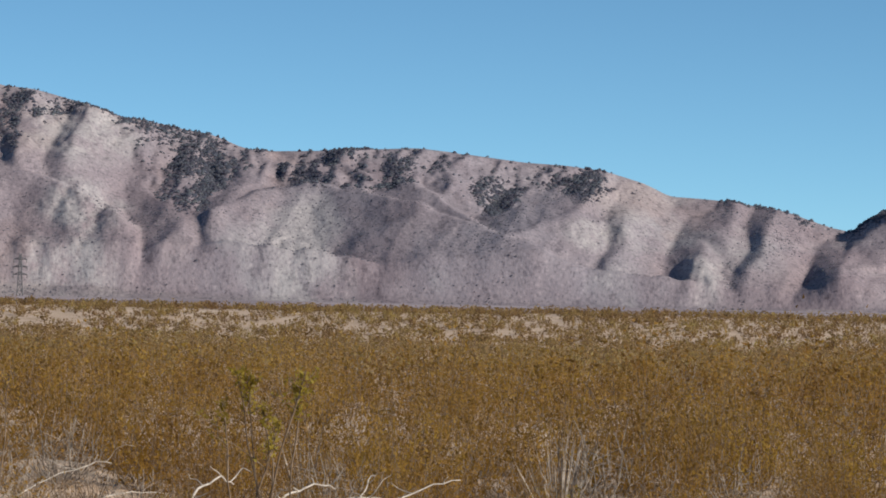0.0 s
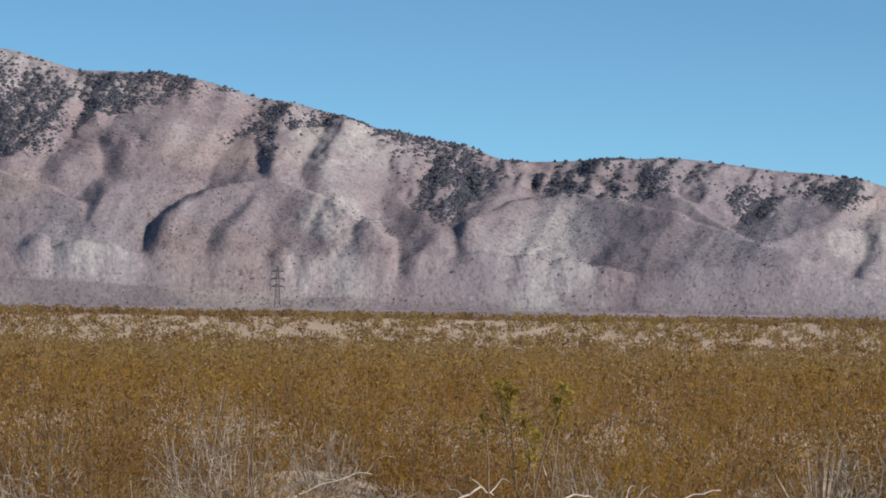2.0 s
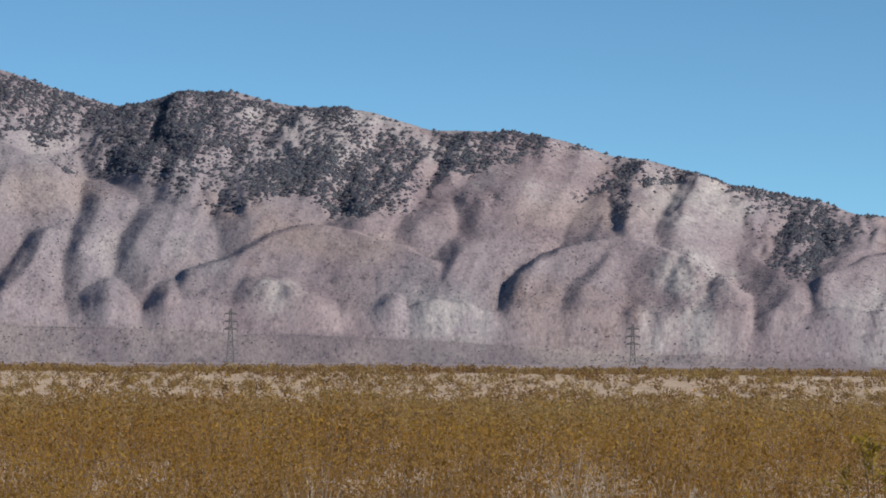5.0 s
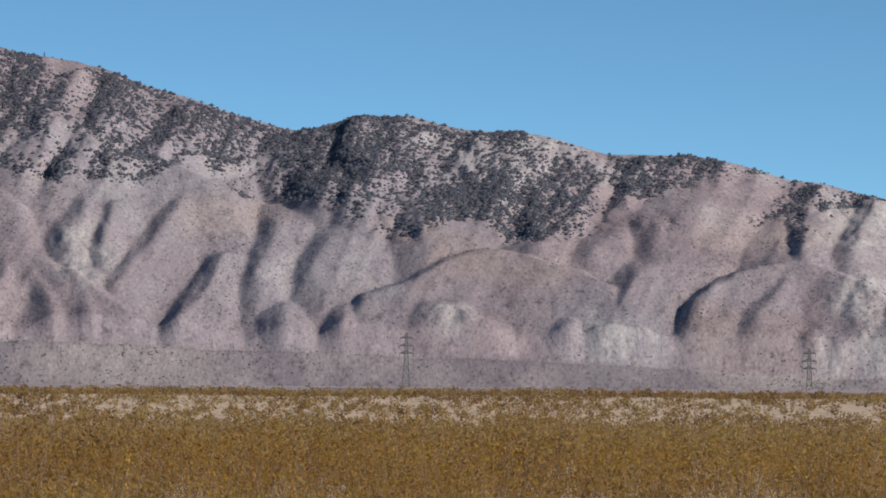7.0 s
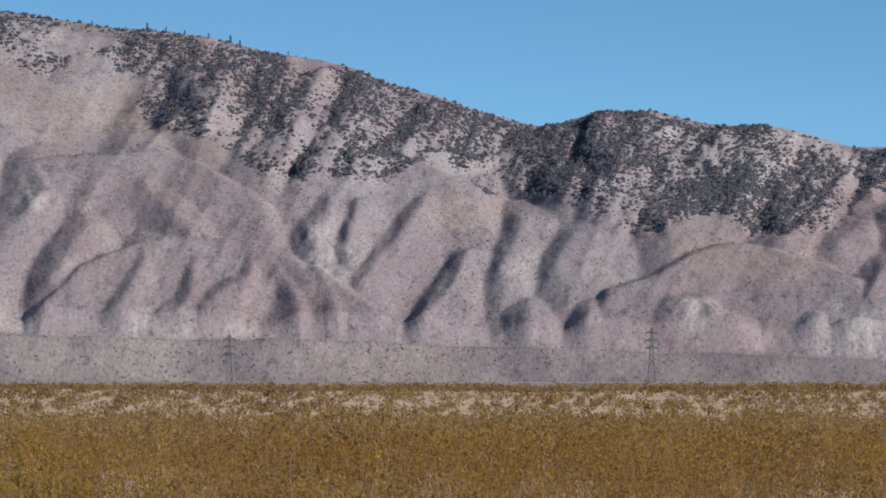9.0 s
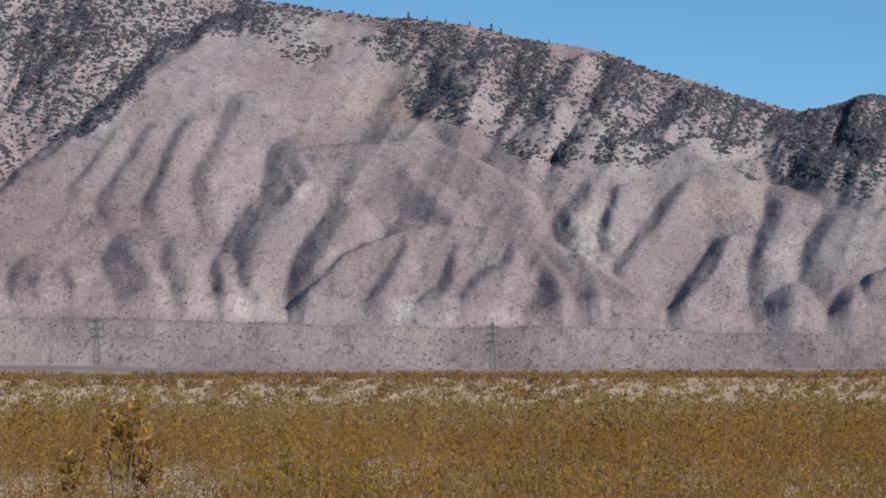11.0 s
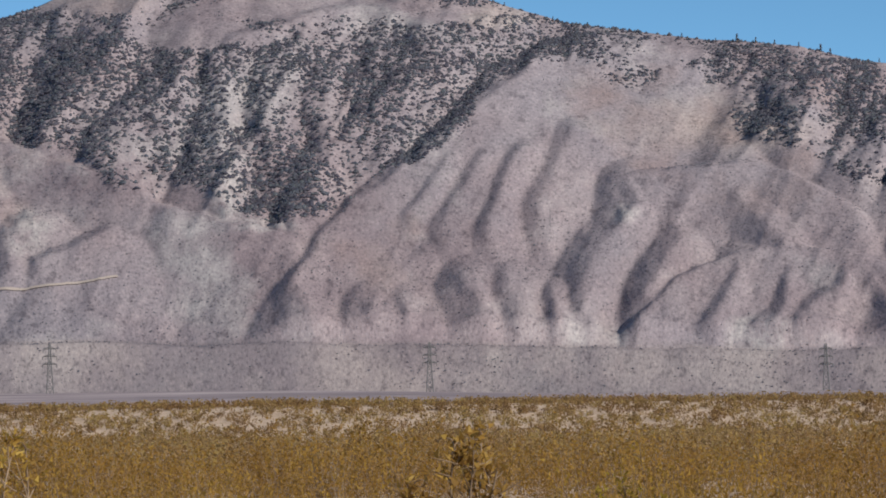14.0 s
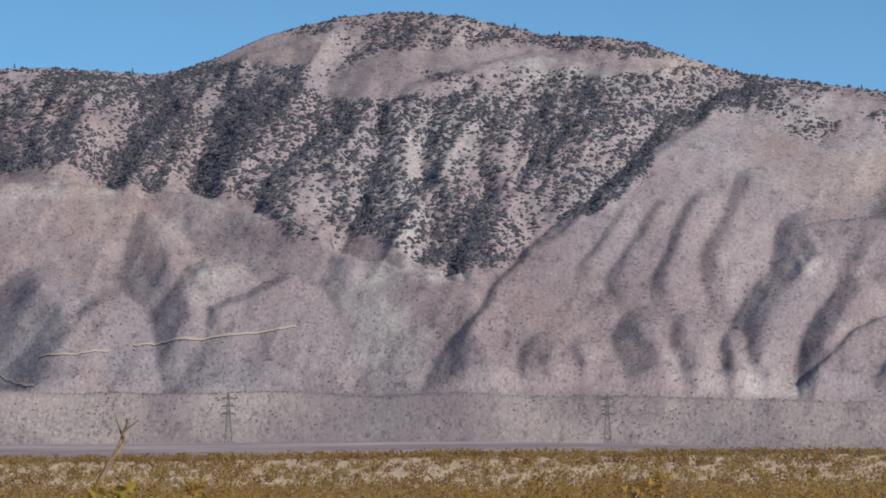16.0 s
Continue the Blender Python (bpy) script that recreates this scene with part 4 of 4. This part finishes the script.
dead_bush(6.95, 35.5, 1.15, 0.62, 50, 0.0075, "bleached grey dead bush with upright bare twigs", 31)
dead_bush(5.45, 40.5, 0.72, 0.75, 55, 0.007, "rounded grey mound of dead twigs behind bare sand", 32)
dead_bush(4.3, 39.5, 0.45, 0.8, 30, 0.008, "low dark tangle of dead twigs on sand", 33)
dead_bush(1.45, 37.5, 0.78, 0.5, 30, 0.007, "small grey dead bush with pale tips", 34)
dead_bush(-2.4, 39.0, 0.95, 0.75, 36, 0.009, "half-dead bush with dark base and grey twigs", 35)
dead_bush(-0.9, 42.5, 0.75, 0.6, 26, 0.007, "dry grey bush between creosote bushes", 36)
dead_bush(-4.3, 41.0, 0.7, 0.7, 30, 0.007, "sprawling dead bush with pale bark", 37)
dead_bush(9.4, 36.0, 0.75, 0.6, 26, 0.007, "grey leafless bush in creosote scrub", 38)
dead_bush(12.5, 34.5, 0.85, 0.5, 22, 0.007, "thin leafless bush with white twigs", 39)
dead_bush(17.9, 33.0, 0.8, 0.5, 22, 0.007, "dry bush with bare pale stems", 40)
dead_bush(7.6, 29.5, 1.0, 0.25, 8, 0.007, "few tall white bare stems in the scrub", 41)


def fallen_branch(d, knots, thick, label, seed):
    r = np.random.default_rng(seed)
    pts = np.array([at(a, e, d + 0.25 * k) for k, (a, e) in enumerate(knots)])
    fine = []
    for p, q in zip(pts[:-1], pts[1:]):
        fine += list(crooked(r, p, q, 4, 0.012)[:-1])
    fine.append(pts[-1])
    fine = np.array(fine)
    root = fine[0].copy()
    root[2] = float(ground_height(root[0], root[1])) - 0.04
    fine = np.concatenate([root[None], fine]) - root
    ob = new("fallen_branch")
    ob.location = Vector(root)
    v, f = tube(fine, np.linspace(thick, thick * 0.4, len(fine)), 6)
    part("limb", mesh_from("limb", v, [f], [BLEACHED], None, True), ob)
    for k in range(3, len(fine) - 1, 3):
        e = fine[k] + np.array([r.normal() * 0.12, r.normal() * 0.1, r.uniform(0.02, 0.2)])
        v, f = tube(crooked(r, fine[k], e, 4, 0.02), np.linspace(thick * 0.5, thick * 0.2, 5), 4)
        part("twig", mesh_from("twig", v, [f], [BLEACHED], None, True), ob)
    return tagged(ob, label, "branch")


fallen_branch(33.0, [(3.62, -2.98), (3.46, -2.69), (3.13, -2.50), (2.95, -2.62)], 0.014, "arched bleached white branch on the ground", 51)
fallen_branch(33.0, [(2.60, -3.10), (2.35, -2.92), (2.0, -2.70), (1.74, -2.60), (1.5, -2.66)], 0.014, "crooked white dead branch lying on sand", 52)
fallen_branch(33.5, [(1.55, -2.92), (1.10, -2.78), (0.72, -2.82), (0.2, -2.62), (-0.3, -2.50)], 0.012, "long forked grey-white branch among scrub", 53)
fallen_branch(33.5, [(1.2, -2.95), (1.05, -2.65), (0.92, -2.46)], 0.010, "short upright bleached branch", 54)
fallen_branch(36.0, [(6.4, -3.0), (5.9, -2.75), (5.2, -2.45), (4.7, -2.35)], 0.009, "thin dry branch bent over a sand hummock", 55)
fallen_branch(36.0, [(4.9, -2.9), (4.4, -2.75), (3.9, -2.78)], 0.008, "thin pale stick lying on bare sand", 56)


def bare_stalk():
    r = np.random.default_rng(61)
    root = ground_at(31.45, 15.0)
    pts = np.array([root, at(31.25, -0.95, 15.0), at(31.08, -0.55, 15.0), at(30.90, -0.20, 15.0), at(30.72, 0.05, 15.0), at(30.68, 0.28, 15.0), at(30.61, 0.49, 15.0)]) - root
    fine = []
    for p, q in zip(pts[:-1], pts[1:]):
        fine += list(crooked(r, p, q, 4, 0.004)[:-1])
    fine.append(pts[-1])
    ob = new("bare_stalk")
    ob.location = Vector(root)
    v, f = tube(fine, np.linspace(0.016, 0.004, len(fine)), 6)
    part("stem", mesh_from("stem", v, [f], [STEM], None, True), ob)
    for k, (dx, dz) in ((14, (0.05, 0.12)), (18, (-0.05, 0.10)), (20, (0.06, 0.05))):
        s = np.array(fine[k])
        v, f = tube(crooked(r, s, s + np.array([dx, 0.02, dz]), 3, 0.006), [0.005, 0.004, 0.003, 0.002], 4)
        part("twig", mesh_from("twig", v, [f], [STEM]), ob)
    return tagged(ob, "tall bare curving grey-brown stalk above the scrub", "stalk")


bare_stalk()


# ---------------------------------------------------------------- ridge-top pines and tracks
def pine(h, seed):
    r = np.random.default_rng(seed)
    ob = new("pine_tree")
    v, f = tube([(0, 0, -1.0), (0.1, 0, h * 0.5), (0, 0.1, h)], [0.35, 0.22, 0.05], 6)
    part("trunk", mesh_from("trunk", v, [f], [STEM]), ob)
    c = []
    for _ in range(26):
        u = r.uniform(0.25, 1.0)
        rad = (1.05 - u) * h * 0.24 * r.uniform(0.5, 1.1)
        a = r.uniform(0, 6.28)
        c.append((rad * math.cos(a), rad * math.sin(a), u * h))
    c = np.repeat(np.array(c), 9, 0) + r.normal(size=(26 * 9, 3)) * h * 0.035
    v, f = leaves_at(r, c, h * 0.11)
    part("crown", mesh_from("crown", v, [f], [HAZED_SHRUB]), ob)
    return tagged(ob, "small dark pine tree on the mountain ridge", "tree", "pines of the ridge")


pines = [pine(7.0, 71), pine(5.5, 72)]
pine_spots = ((19.24, 1.1), (18.97, 1.0), (18.70, 0.8), (18.35, 1.0), (18.04, 1.2), (17.90, 1.1), (20.04, 0.8), (19.55, 0.7), (17.2, 0.6), (21.4, 0.8), (21.9, 0.7),
         (22.6, 0.7), (24.4, 0.9), (24.7, 0.8), (25.05, 0.9), (25.4, 0.8), (25.9, 0.7), (26.3, 0.6), (30.6, 0.8), (31.4, 0.7), (32.3, 0.7), (28.4, 0.5), (29.0, 0.5), (27.2, 0.6))
for k, (az, s) in enumerate(pine_spots):
    px, py, pz = (float(c[0]) for c in spot_on(np.array([ROWS - 3.0]), np.array([(az - az_col[0]) / (az_col[1] - az_col[0])])))
    m = pose(px, py, pz, 0, 0, 37 * k) @ Matrix.Diagonal((s, s, s, 1))
    if k < 2:
        pines[k].matrix_basis = m
    else:
        copy_thing(pines[k % 2], m).scale = (s, s, s)


def dirt_track(name, knots, width, label):
    """A graded track laid over the slope along a line of (azimuth, elevation)."""
    az = np.concatenate([np.linspace(a[0], b[0], 14)[:-1] for a, b in zip(knots[:-1], knots[1:])] + [[knots[-1][0]]])
    el = np.concatenate([np.linspace(a[1], b[1], 14)[:-1] for a, b in zip(knots[:-1], knots[1:])] + [[knots[-1][1]]])
    pts = []
    for a, e in zip(az, el):
        j = int(np.clip(round((a - az_col[0]) / (az_col[1] - az_col[0])), 0, COLS - 1))
        pts.append((float(np.argmax(seen_el[:, j] >= e)), float(j)))
    pts = np.array(pts)
    pts[:, 0] = np.convolve(np.pad(pts[:, 0], 3, mode="edge"), np.ones(7) / 7, "valid")
    rows = []
    for off in np.linspace(-1, 1, 5):
        x, y, z = spot_on(pts[:, 0] + off * width, pts[:, 1])
        rows.append(np.stack([x, y, z + 0.7], -1))
    v = np.stack(rows, 0)
    ob = new(name, mesh_from(name, v.reshape(-1, 3), [grid_faces(*v.shape[:2])], [TRACK], None, True))
    return tagged(ob, label, "track", kind="structure")


dirt_track("dirt_track", [(30.57, 1.32), (30.59, 1.53), (30.08, 1.59), (29.27, 1.66), (28.62, 1.73), (28.25, 1.80)], 0.55, "pale graded dirt track cut across the foothill")
dirt_track("dirt_track", [(33.4, 1.5), (33.01, 1.34), (32.52, 1.11), (32.04, 0.91)], 0.55, "pale dirt track crossing the alluvial plain")
dirt_track("dirt_track", [(31.95, 1.39), (31.47, 1.41), (30.94, 1.48)], 0.5, "short pale dirt track at the hill foot")
